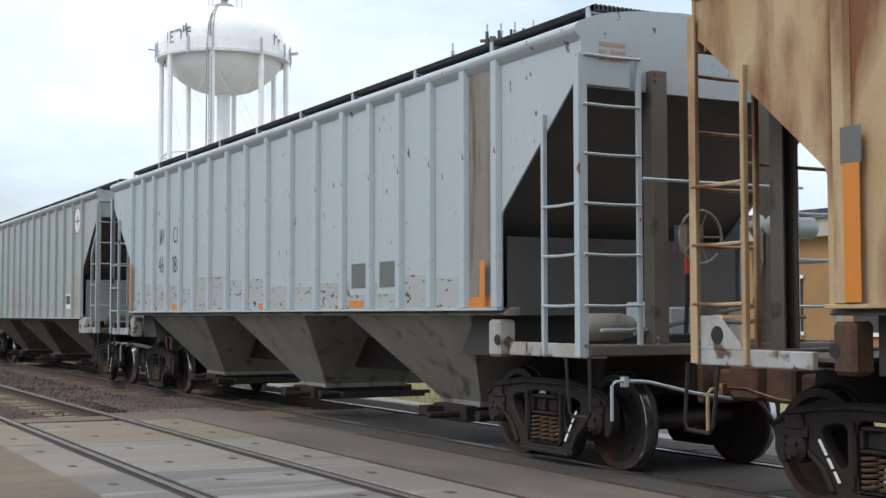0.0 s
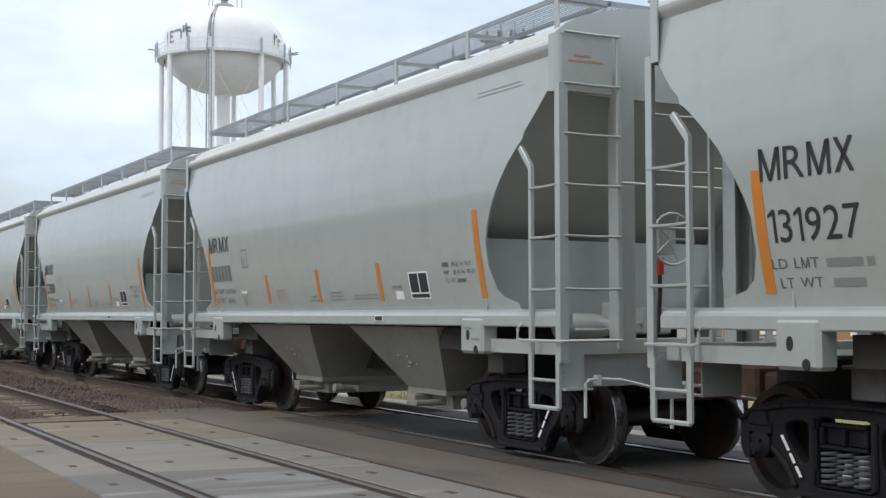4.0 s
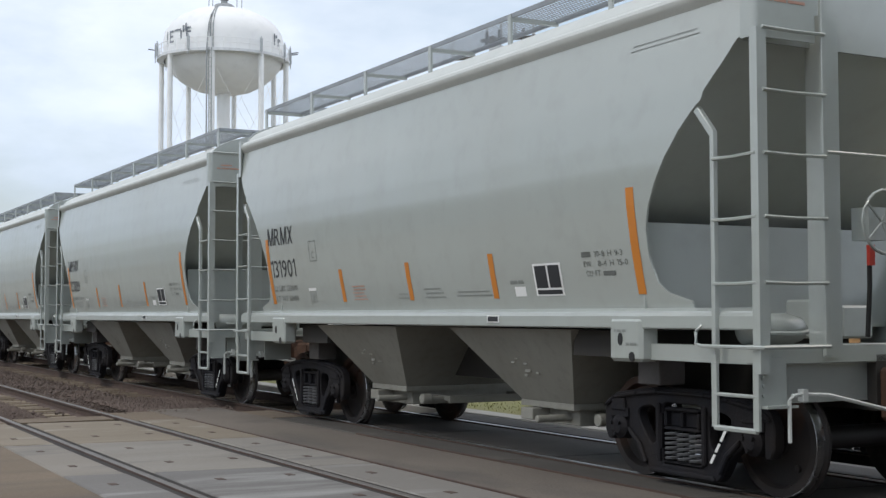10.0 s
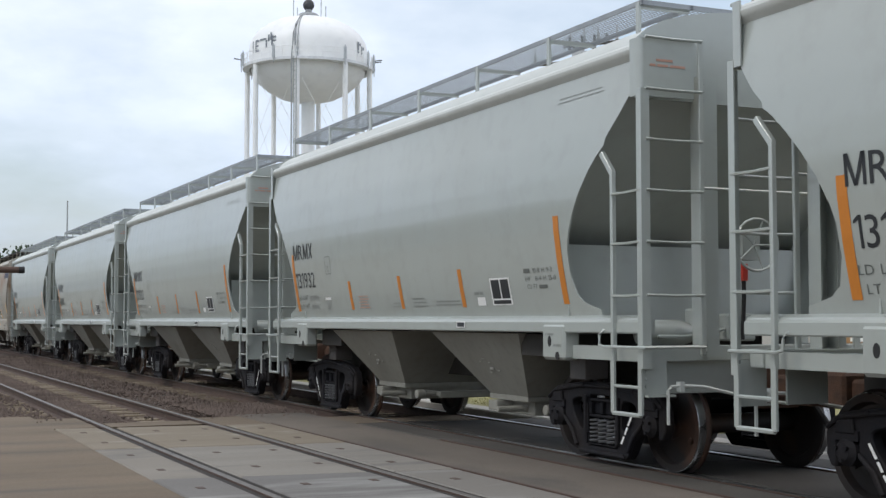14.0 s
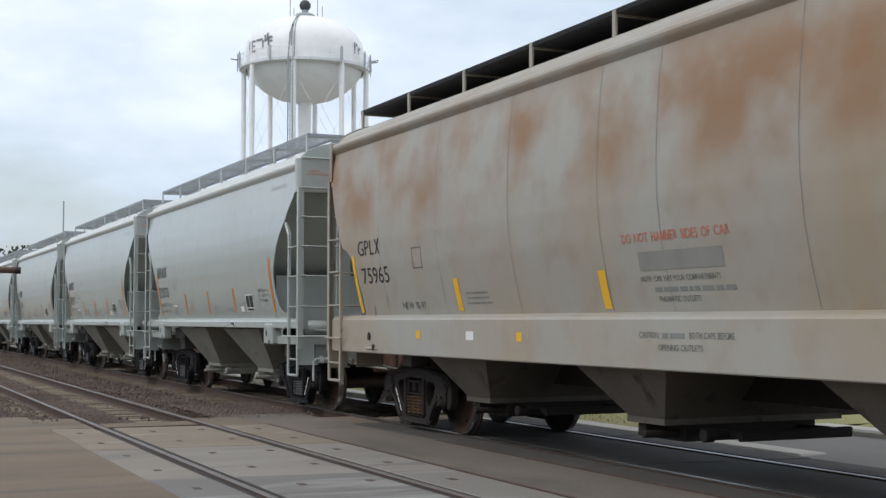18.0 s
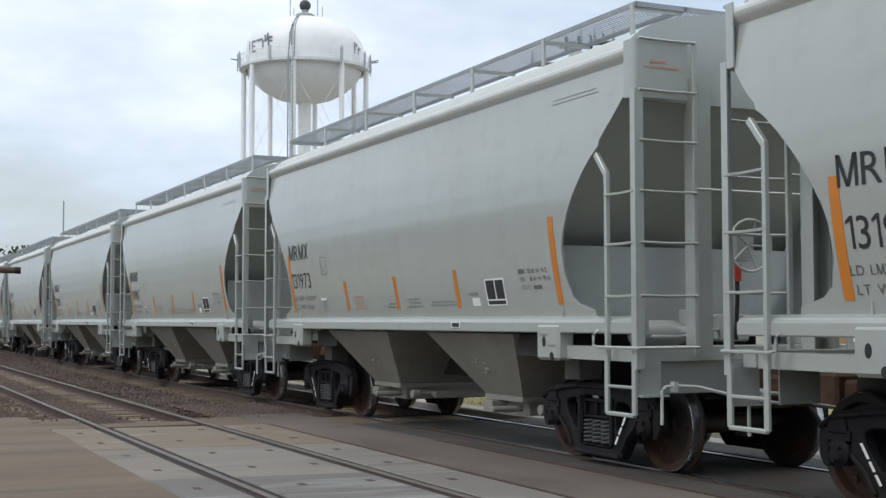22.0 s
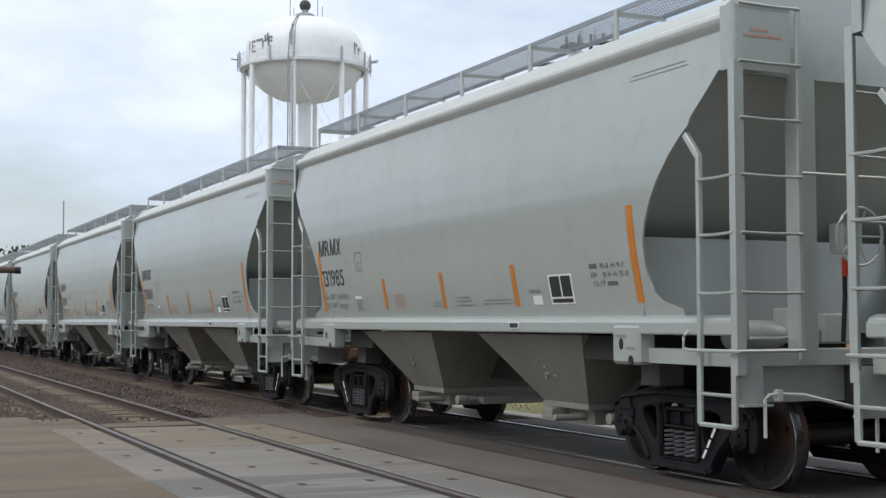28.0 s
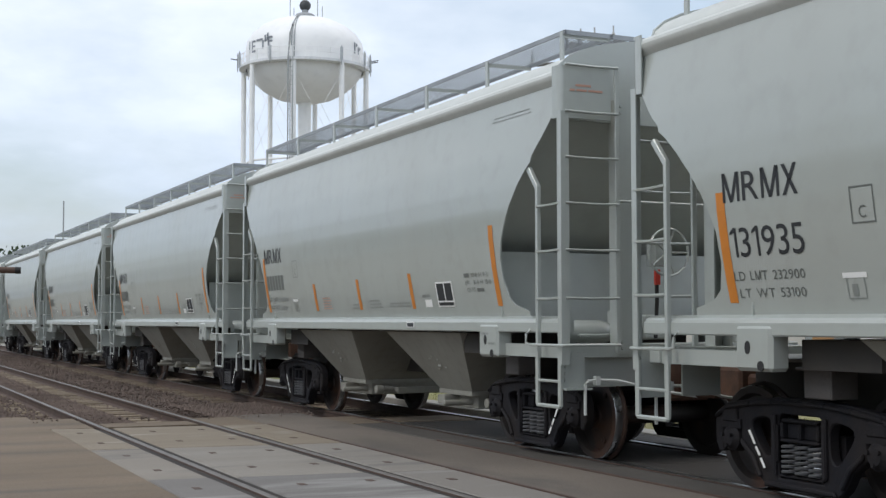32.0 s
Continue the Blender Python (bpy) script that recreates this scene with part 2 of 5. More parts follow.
RAIL_SIDE = material("rusty_rail", (0.085, 0.052, 0.038), 0.8, second=(0.05, 0.035, 0.03), amount=0.3)
RAIL_TOP = material("rail_head_steel", (0.16, 0.145, 0.13), 0.5, metal=0.4, amount=0.25)
RAIL_BRIGHT = material("polished_rail_head", (0.44, 0.435, 0.43), 0.32, metal=1.0, amount=0.15)
GROUND = material("dry_grass_ground", (0.20, 0.195, 0.165), 0.95, second=(0.24, 0.22, 0.175), scale=0.5, amount=0.5, fine=20, bump=0.6)
VERGE = material("yellow_grass_ground", (0.235, 0.235, 0.085), 0.95, second=(0.27, 0.235, 0.11), scale=0.6, amount=0.5, fine=20, bump=0.6)
ROAD = material("far_road", (0.17, 0.163, 0.152), 0.9, second=(0.13, 0.122, 0.115), scale=0.7, amount=0.3, fine=60, bump=0.2)
KERB = material("kerb_concrete", (0.45, 0.43, 0.39), 0.85, amount=0.25)
GRASS = material("grass_blades", (0.27, 0.27, 0.10), 0.9, second=(0.36, 0.32, 0.14), scale=1.0, amount=0.45)
TANK = material("white_tank_paint", (0.90, 0.91, 0.91), 0.4, second=(0.80, 0.81, 0.82), scale=0.15, amount=0.25, fine=1.2, stretch=(1, 1, 0.3))
BALCONY = material("pale_balcony_paint", (0.78, 0.80, 0.82), 0.6, second=(0.55, 0.57, 0.59), amount=0.25, fine=2.0)
ANTENNA = material("pale_antenna_casing", (0.48, 0.51, 0.54), 0.6)
FADED = material("faded_dome_lettering", (0.16, 0.18, 0.21), 0.6, second=(0.35, 0.37, 0.4), scale=1.0, amount=0.4)
TANK_GREY = material("grey_tank_trim", (0.35, 0.37, 0.38), 0.6)
DARK_METAL = material("dark_fittings", (0.05, 0.055, 0.06), 0.5)
POLE_WOOD = material("pole_wood", (0.15, 0.14, 0.13), 0.9, stretch=(1, 1, 0.1))
PORCELAIN = material("insulator_grey", (0.42, 0.44, 0.46), 0.3)
BROWN_BAR = material("brown_beam", (0.10, 0.06, 0.045), 0.7)


# ---- mesh helpers ----
class MB:
    """Collects vertices and faces of one mesh."""

    def __init__(self):
        self.v, self.f = [], []

    def add(self, verts, faces):
        k = len(self.v)
        self.v += [tuple(p) for p in verts]
        self.f += [tuple(k + i for i in q) for q in faces]
        return self

    def box(self, x0, y0, z0, x1, y1, z1):
        return self.add([(x0, y0, z0), (x1, y0, z0), (x1, y1, z0), (x0, y1, z0), (x0, y0, z1), (x1, y0, z1), (x1, y1, z1), (x0, y1, z1)],
                        [(0, 3, 2, 1), (4, 5, 6, 7), (0, 1, 5, 4), (1, 2, 6, 5), (2, 3, 7, 6), (3, 0, 4, 7)])

    def prism(self, outline, a, b, axis=0):
        """A closed outline of 2D points, extruded from a to b along axis (0: outline is y,z; 1: x,z; 2: x,y)."""
        put = (lambda p, d: (d, p[0], p[1]), lambda p, d: (p[0], d, p[1]), lambda p, d: (p[0], p[1], d))[axis]
        n = len(outline)
        vs = [put(p, a) for p in outline] + [put(p, b) for p in outline]
        return self.add(vs, [tuple(range(n))[::-1], tuple(range(n, 2 * n))] + [(i, (i + 1) % n, n + (i + 1) % n, n + i) for i in range(n)])

    def tube(self, path, r, n=6):
        """A round bar along a path of points."""
        path = [Vector(p) for p in path]
        rings = []
        for i, p in enumerate(path):
            d = (path[min(i + 1, len(path) - 1)] - path[max(i - 1, 0)]).normalized()
            s = d.cross(Vector((0.31, 0.17, 0.93)) if abs(d.z) < 0.9 else Vector((1, 0.2, 0))).normalized()
            u = d.cross(s)
            rings.append([p + r * (math.cos(2 * math.pi * j / n) * s + math.sin(2 * math.pi * j / n) * u) for j in range(n)])
        fs = [(i * n + j, i * n + (j + 1) % n, (i + 1) * n + (j + 1) % n, (i + 1) * n + j) for i in range(len(path) - 1) for j in range(n)]
        m = len(path) * n
        return self.add([q for g in rings for q in g], fs + [tuple(range(n))[::-1], tuple(range(m - n, m))])

    def lathe(self, prof, n=24, centre=(0, 0, 0), axis="z"):
        """Turns a profile of (radius, height) round an axis."""
        vs, fs = [], []
        for r, hgt in prof:
            for j in range(n):
                c, s = r * math.cos(2 * math.pi * j / n), r * math.sin(2 * math.pi * j / n)
                p = (c, s, hgt) if axis == "z" else (hgt, c, s) if axis == "x" else (s, hgt, c)
                vs.append([p[k] + centre[k] for k in range(3)])
        for i in range(len(prof) - 1):
            fs += [(i * n + j, i * n + (j + 1) % n, (i + 1) * n + (j + 1) % n, (i + 1) * n + j) for j in range(n)]
        return self.add(vs, fs)

    def grid(self, rows):
        """A sheet from rows of points."""
        n = len(rows[0])
        return self.add([p for r in rows for p in r], [(i * n + j, i * n + j + 1, (i + 1) * n + j + 1, (i + 1) * n + j) for i in range(len(rows) - 1) for j in range(n - 1)])

    def mesh(self, name, mat, smooth=35, bevel=0.0):
        me = bpy.data.meshes.new(name)
        me.from_pydata(self.v, [], self.f)
        bm = bmesh.new()
        bm.from_mesh(me)
        bmesh.ops.recalc_face_normals(bm, faces=bm.faces)
        if bevel:
            bmesh.ops.bevel(bm, geom=[e for e in bm.edges if e.is_manifold and e.calc_face_angle(0) > 0.6], offset=bevel, segments=1, affect="EDGES")
        bm.to_mesh(me)
        bm.free()
        for m in (mat if isinstance(mat, (list, tuple)) else [mat]):
            me.materials.append(m)
        if smooth and bevel:
            smooth = 30
        if smooth:
            me.shade_smooth()
            me.set_sharp_from_angle(angle=radians(smooth))
        return me


def part(name, mb, mat, parent=None, label="", smooth=35, bevel=0.0):
    ob = new(name, mb.mesh(name, mat, smooth, bevel) if isinstance(mb, MB) else mb)
    ob.parent = parent
    return tagged(ob, label) if label else ob


def thing(name, label, category, group="", kind=""):
    return tagged(new(name), label, category, group, kind)


def lerp_table(table, z):
    """Linear interpolation in rows of (z, value) with rising z."""
    for (a, va), (b, vb) in zip(table, table[1:]):
        if z <= b:
            return va + (vb - va) * (max(z, a) - a) / (b - a)
    return table[-1][1]


# ---- lettering ----
GLYPHS = {}


def plain_glyph(polys):
    """A glyph from convex outlines in units of the capital height's font."""
    vs, fs = [], []
    for p in polys:
        fs.append(tuple(range(len(vs), len(vs) + len(p))))
        vs += p
    return vs, fs, min(v[0] for v in vs), max(v[0] for v in vs)


H_, W_ = 0.70, 0.085
GLYPHS["1"] = plain_glyph([[(0.14, 0), (0.14 + W_, 0), (0.14 + W_, H_), (0.14, H_)], [(0.14, H_), (0.14, H_ - 0.11), (0.0, H_ - 0.17), (0.0, H_ - 0.10)]])
GLYPHS["M"] = plain_glyph([[(0, 0), (W_, 0), (W_, H_), (0, H_)], [(0.48, 0), (0.48 + W_, 0), (0.48 + W_, H_), (0.48, H_)],
                           [(0.0, H_), (0.11, H_), (0.2825 + 0.045, 0.0), (0.2825 - 0.045, 0.0)], [(0.565 - 0.11, H_), (0.565, H_), (0.2825 + 0.045, 0.0), (0.2825 - 0.045, 0.0)]])
GLYPHS["X"] = plain_glyph([[(0, 0), (0.105, 0), (0.46, H_), (0.355, H_)], [(0.355, 0), (0.46, 0), (0.105, H_), (0, H_)]])


def glyph(ch):
    if ch not in GLYPHS:
        cu = bpy.data.curves.new("glyph", "FONT")
        cu.body, cu.resolution_u = ch, 3
        ob = bpy.data.objects.new("glyph", cu)
        scene.collection.objects.link(ob)
        deps = bpy.context.evaluated_depsgraph_get()
        deps.update()
        me = ob.evaluated_get(deps).to_mesh()
        vs, fs = [(v.co.x, v.co.y) for v in me.vertices], [tuple(p.vertices) for p in me.polygons]
        ob.evaluated_get(deps).to_mesh_clear()
        bpy.data.objects.remove(ob)
        bpy.data.curves.remove(cu)
        xs = [v[0] for v in vs] or [0, 0.3]
        GLYPHS[ch] = (vs, fs, min(xs), max(xs))
    return GLYPHS[ch]


CAP = 0.70


def lettering(text, y0, z0, height, width, half, out=0.005):
    """Text on the side that faces -x: starts at y0 and runs towards -y, on the surface whose half width at z is half(z)."""
    mb, pen, runs = MB(), 0.0, []
    for ch in text:
        if ch == " ":
            pen += 0.42
            continue
        vs, fs, lo, hi = glyph(ch)
        runs.append((vs, fs, pen - lo))
        pen += hi - lo + 0.09
    sx, sz = width / (pen - 0.09), height / CAP
    for vs, fs, dx in runs:
        mb.add([(-(half(z0 + v * sz) + out), y0 - (u + dx) * sx, z0 + v * sz) for u, v in vs], fs)
    return mb


def patch(y0, y1, z0, z1, half, out=0.004, lean=0.0, rows=4):
    """A decal between y0 > y1 on the -x side, bent to the surface; lean shifts its top along y."""
    mb = MB()
    zs = [z0 + (z1 - z0) * i / rows for i in range(rows + 1)]
    front = [[(-(half(z) + out), y + lean * (z - z0) / (z1 - z0), z) for y in (y0, y1)] for z in zs]
    return mb.grid(front)


def bars(y0, y1, z0, z1, n, half, fill=0.45):
    """Unreadable lines of small writing as plain bars, one for each word."""
    mb, r = MB(), random.Random(round(1000 * (y0 + z0)))
    dz = (z1 - z0) / n
    for i in range(n):
        h, y, end = dz * fill * 0.8, y0 - 0.03 * (i % 2), y1 + 0.04 * ((i * 7) % 3)
        while y - h > end:
            w = min(h * 0.7 * r.randint(2, 8), y - end)
            q = patch(y, y - w, z0 + i * dz, z0 + i * dz + h, half, rows=1)
            mb.add(q.v, q.f)
            y -= w + h * 0.6
    return mb


# ---- running gear ----
WHEEL_R, BASE = 0.457, 0.889


def wheelset_mesh():
    mb = MB()
    for s in (-1, 1):
        prof = [(0.07, 0.80), (0.13, 0.80), (0.14, 0.775), (0.20, 0.745), (0.36, 0.735), (0.385, 0.80), (0.45, 0.80), (0.457, 0.79), (0.459, 0.715), (0.485, 0.70), (0.485, 0.675), (0.46, 0.665), (0.385, 0.665), (0.36, 0.70), (0.20, 0.70), (0.10, 0.66), (0.095, 0.0)]
        mb.lathe([(r, s * d) for r, d in prof], 28, axis="x")
        mb.lathe([(0.0, s * 1.0), (0.075, s * 1.0), (0.075, s * 0.8)], 12, axis="x")
        # balance marks cast in the plate
        for k in range(3):
            a = 2 * math.pi * k / 3
            c, d = math.cos(a) * 0.28, math.sin(a) * 0.28
            mb.lathe([(0.0, s * 0.765), (0.03, s * 0.76), (0.03, s * 0.73)], 8, centre=(0, c, d), axis="x")
    me = mb.mesh("wheelset", [WHEEL, TREAD], 40)
    for p in me.polygons:
        c = p.center
        if 0.70 < abs(c.x) < 0.80 and math.hypot(c.y, c.z) > 0.44 and abs(p.normal.x) < 0.75:
            p.material_index = 1
    return me


def rounded(points, turns=2):
    """Cuts the corners of a closed outline."""
    for _ in range(turns):
        points = [tuple(p[k] * (1 - w) + q[k] * w for k in (0, 1)) for p, q in zip(points, points[1:] + points[:1]) for w in (0.25, 0.75)]
    return points


def pierced(mb, outer, holes, x0, x1):
    """A plate in the y,z plane between x0 and x1, with openings through it."""
    loops = [outer] + holes
    tris = geometry.tessellate_polygon([[Vector((p[0], p[1], 0)) for p in l] for l in loops])
    flat = [p for l in loops for p in l]
    n = len(flat)
    fs = [tuple(t) for t in tris] + [tuple(n + i for i in t)[::-1] for t in tris]
    k = 0
    for l in loops:
        fs += [(k + i, k + (i + 1) % len(l), n + k + (i + 1) % len(l), n + k + i) for i in range(len(l))]
        k += len(l)
    return mb.add([(x0, *p) for p in flat] + [(x1, *p) for p in flat], fs)


def side_frame(mb, x0, x1):
    """Cast truck side frame: arch, columns, tension member and pedestals, with open windows."""
    right = [(0.0, 0.84), (0.32, 0.84), (0.62, 0.812), (0.95, 0.765), (1.08, 0.70), (1.13, 0.60), (1.13, 0.42), (1.08, 0.33), (1.015, 0.33), (1.01, 0.57), (0.765, 0.57), (0.765, 0.41), (0.70, 0.36), (0.61, 0.30), (0.51, 0.14), (0.44, 0.085)]
    outer = right + [(-y, z) for y, z in right[::-1] if y]
    win = rounded([(0.345, 0.675), (0.58, 0.655), (0.64, 0.58), (0.47, 0.36), (0.41, 0.33), (0.345, 0.40)])
    mid = [(-0.27, 0.175), (0.27, 0.175), (0.27, 0.675), (0.22, 0.705), (-0.22, 0.705), (-0.27, 0.675)]
    g = 1 if x1 > x0 else -1
    pierced(mb, outer, [mid, win, [(-y, z) for y, z in win]], x0, x1 - g * 0.03)
    # flanges of the casting, proud of the web
    f0, f1 = x1 - g * 0.035, x1 + g * 0.005
    top = [(-1.10, 0.66), (-0.95, 0.745), (-0.62, 0.792), (-0.32, 0.82), (0.32, 0.82), (0.62, 0.792), (0.95, 0.745), (1.10, 0.66)]
    for p, q in zip(top, top[1:]):
        mb.prism([p, q, (q[0], q[1] - 0.04), (p[0], p[1] - 0.04)], f0, f1)
    for s in (-1, 1):
        mb.prism([(s * 0.745, 0.42), (s * 0.745, 0.47), (s * 0.57, 0.34), (s * 0.47, 0.17), (s * 0.51, 0.15), (s * 0.61, 0.31)], f0, f1)
        mb.prism([(s * 0.335, 0.70), (s * 0.28, 0.70), (s * 0.28, 0.19), (s * 0.335, 0.22)], f0, f1)
    mb.prism([(-0.44, 0.092), (0.44, 0.092), (0.42, 0.135), (-0.42, 0.135)], f0, f1)
    # bolster end and spring seat seen in the middle window
    m = (x0 + x1) / 2
    mb.box(m - 0.05, -0.265, 0.185, m + 0.05, 0.265, 0.205)
    lo, hi = min(x0, x1 - g * 0.01), max(x0, x1 - g * 0.01)
    mb.box(lo, -0.235, 0.475, hi, 0.235, 0.505).box(lo, -0.22, 0.64, hi, 0.22, 0.67).box(lo, -0.235, 0.505, hi, -0.20, 0.64).box(lo, 0.20, 0.505, hi, 0.235, 0.64).box(lo, -0.02, 0.505, hi, 0.02, 0.64)
    mb.box(min(x0, x1 - g * 0.06), -0.20, 0.505, max(x0, x1 - g * 0.06), 0.20, 0.64)
    # wear plates and gussets on the columns
    for q in (-1, 1):
        mb.box(lo, min(q * 0.27, q * 0.295), 0.30, max(hi, lo), max(q * 0.27, q * 0.295), 0.62)
        mb.prism([(q * 0.78, 0.60), (q * 1.0, 0.60), (q * 0.98, 0.70), (q * 0.80, 0.72)], min(f0, f1), max(f0, f1))
    return mb


def spring(mb, x, y):
    turns = 6
    path = [(x + 0.072 * math.cos(a), y + 0.072 * math.sin(a), 0.215 + 0.25 * a / (2 * math.pi * turns)) for a in [2 * math.pi * turns * i / (turns * 9) for i in range(turns * 9 + 1)]]
    return mb.tube(path, 0.0135, 5)


WHEELSET = wheelset_mesh()
CACHE = {}


def shared(key, build):
    if key not in CACHE:
        CACHE[key] = build()
    return CACHE[key]


def truck(parent, y, steel, key):
    coil = SPRING if key == "new" else SPRING_OLD
    bolster = MB().box(-0.95, -0.16, 0.48, 0.95, 0.16, 0.64).box(-0.20, -0.20, 0.62, 0.20, 0.20, 0.74).box(-0.62, -0.08, 0.62, -0.50, 0.08, 0.70).box(0.50, -0.08, 0.62, 0.62, 0.08, 0.70)
    b = part("truck", shared("bolster" + key, lambda: bolster.mesh("truck", steel, 35, 0.012)), None, parent, "cast steel two-axle truck")
    b.location = (0, y, 0)
    def cap_of(s, w):
        cap = MB().lathe([(0.0, s * 1.10), (0.045, s * 1.10), (0.07, s * 1.095), (0.09, s * 1.07), (0.115, s * 1.05), (0.12, s * 0.94)], 14, centre=(0, w * BASE, WHEEL_R), axis="x")
        cap.box(min(s * 0.94, s * 1.06), w * BASE - 0.14, WHEEL_R + 0.09, max(s * 0.94, s * 1.06), w * BASE + 0.14, WHEEL_R + 0.17)
        for k in range(3):
            a = 2 * math.pi * k / 3 + 0.5
            cap.lathe([(0.0, s * 1.118), (0.018, s * 1.118), (0.018, s * 1.09)], 6, centre=(0, w * BASE + 0.065 * math.cos(a), WHEEL_R + 0.065 * math.sin(a)), axis="x")
        return cap

    def far_frame():
        mb = side_frame(MB(), 0.93, 1.07)
        for w in (-1, 1):
            q = cap_of(1, w)
            mb.add(q.v, q.f)
        return mb.mesh("side_frame", steel, 35)

    part("side_frame", shared("sf-1" + key, lambda: side_frame(MB(), -0.93, -1.07).mesh("side_frame", steel, 35, 0.012)), None, b)
    part("side_frame", shared("sf1" + key, far_frame), None, b)
    for k in (-0.165, 0.0, 0.165):
        part("spring", shared(f"spr{k}{key}", lambda: spring(MB(), -1.0, k).mesh("spring", coil, 60)), None, b, "steel coil spring")
    part("spring_group", shared("sprfar" + key, lambda: spring(spring(MB(), 0.99, -0.1), 0.99, 0.1).mesh("spring_group", coil, 60)), None, b)
    for w in (-1, 1):
        part("bearing_cap", shared(f"cap{w}{key}", lambda: cap_of(-1, w).mesh("bearing_cap", steel, 40)), None, b)
        # brake beam with its shoes against the wheels
        beam = MB().box(-0.86, w * 0.33 - 0.04, 0.36, 0.86, w * 0.33 + 0.04, 0.50)
        for q in (-1, 1):
            beam.prism([(w * 0.37, 0.24), (w * 0.43, 0.24), (w * 0.405, 0.42), (w * 0.43, 0.62), (w * 0.36, 0.62), (w * 0.33, 0.42)], min(q * 0.68, q * 0.80), max(q * 0.68, q * 0.80))
            beam.prism([(w * 0.28, 0.30), (w * 0.38, 0.30), (w * 0.38, 0.56), (w * 0.28, 0.56)], min(q * 0.80, q * 0.90), max(q * 0.80, q * 0.90))
        part("brake_beam", shared(f"beam{w}{key}", lambda: beam.mesh("brake_beam", steel, 35)), None, b)
    for w in (-1, 1):
        ws = part("wheelset", WHEELSET, None, b)
        ws.matrix_parent_inverse = Matrix.Translation((0, w * BASE, WHEEL_R))
    # a line of stencilled marks along one sloping arm
    g, tag = (1 if y > 0 else -1), MB()
    for w, d in ((0.04, 0.34), (0.44, 0.22), (0.72, 0.24)):
        q = [(0.605 - 0.22 * w, 0.564 - 0.33 * w), (0.635 - 0.22 * w, 0.556 - 0.33 * w), (0.635 - 0.22 * (w + d), 0.556 - 0.33 * (w + d)), (0.605 - 0.22 * (w + d), 0.564 - 0.33 * (w + d))]
        tag.add([(-1.0765, g * a, c) for a, c in q], [(0, 1, 2, 3)])
    tagged(part("stencil", shared(f"tag{g}", lambda: tag.mesh("stencil", DECAL_WHITE, 0)), None, b), "white stencilled marking", kind="stuff")
    return b


# ---- ladders and small fittings ----
def stile_path(old, y, s, z0):
    """Outline in y, z of the outer stile of a side ladder; its top leans over to meet the body."""
    if old == 2:
        return [(y - 0.022, z0), (y + 0.022, z0), (y + 0.022, 3.36), (y - 0.022, 3.36)]
    d, zl, zh = (s * 0.37, 2.78, 3.18) if old else (0.19, 2.88, 3.10)
    g = 0.02 if d > 0 else -0.02
    return [(y - 0.022, z0), (y + 0.022, z0), (y + 0.022, zl - g), (y + d + 0.022, zh - g), (y + d - 0.022, zh + g), (y - 0.022, zl + g)]


def ladders(car, spec, e, s, paint):
    """The corner's side and end ladders, which share one angle-section stile at the corner; rungs are sub-parts."""
    ztop = spec.prof[-1][1]
    old = (0 if not spec.ribs else 1 if spec.paint is GREEN_GREY else 2)
    if old:
        zb, levels, zup, y1, y0 = 1.10, (1.56, 2.02, 2.48, 2.93, 3.38, 3.83), 3.84, e - s * 0.02, e - s * 0.60
        if old == 1:
            levels, y1, y0 = (1.68, 2.12, 2.565, 3.01, 3.45, 3.90), e - s * 0.0, e - s * 0.44
    else:
        zb, levels, zup, y1, y0 = 1.10, (1.715, 2.205, 2.68, 3.15, 3.62, ztop + 0.11), 3.62, e + s * 0.08, e - s * 0.41
    xo, xi = -1.60, -0.92
    bar = lambda a, b, z: MB().tube([(*a, z), ((a[0] + b[0]) / 2, (a[1] + b[1]) / 2, z - 0.006), (*b, z)], 0.0145, 6)
    fy = y1 + s * 0.035
    angle = [(xo, fy), (xo + 0.095, fy), (xo + 0.095, fy - s * 0.014), (xo + 0.016, fy - s * 0.014), (xo + 0.016, fy - s * 0.08), (xo, fy - s * 0.08)]
    side = part("side_ladder", MB().prism(stile_path(old, y0, s, zb), xo, xo + 0.05), paint, car, bevel=0.006)
    part("corner_stile", MB().prism(angle, zb if old else 1.04, zup, 2), paint, side)
    me = bar((xo + 0.005, y0), (xo + 0.005, y1), 0).mesh("rung", paint, 60)
    for z in levels[:3]:
        part("rung", me, None, side).location = (0, 0, z)
    endl = part("end_ladder", MB().box(xi - 0.027, min(fy, fy - s * 0.035), zb + (0 if old else 0.06), xi + 0.027, max(fy, fy - s * 0.035), levels[-1] + 0.02), paint, car, bevel=0.006)
    me = bar((xo + 0.05, fy + s * 0.005), (xi, fy + s * 0.005), 0).mesh("rung", paint, 60)
    for z in levels:
        part("rung", me, None, endl).location = (0, 0, z)
    # the far corner in one piece
    far = MB().prism([(-a, b) for a, b in angle], zb, zup, 2).prism(stile_path(old, y0, s, zb), -xo - 0.05, -xo)
    far.box(-xi - 0.035, min(fy, fy - s * 0.035), zb, -xi + 0.035, max(fy, fy - s * 0.035), levels[-1])
    for k, z in enumerate(levels):
        q = bar((-xo - 0.05, fy), (-xi, fy), z)
        far.add(q.v, q.f)
        if k < 3:
            q = bar((-xo, y0), (-xo, y1), z)
            far.add(q.v, q.f)
    tagged(part("far_corner_ladder", far, paint, car), kind="stuff")
    return fy


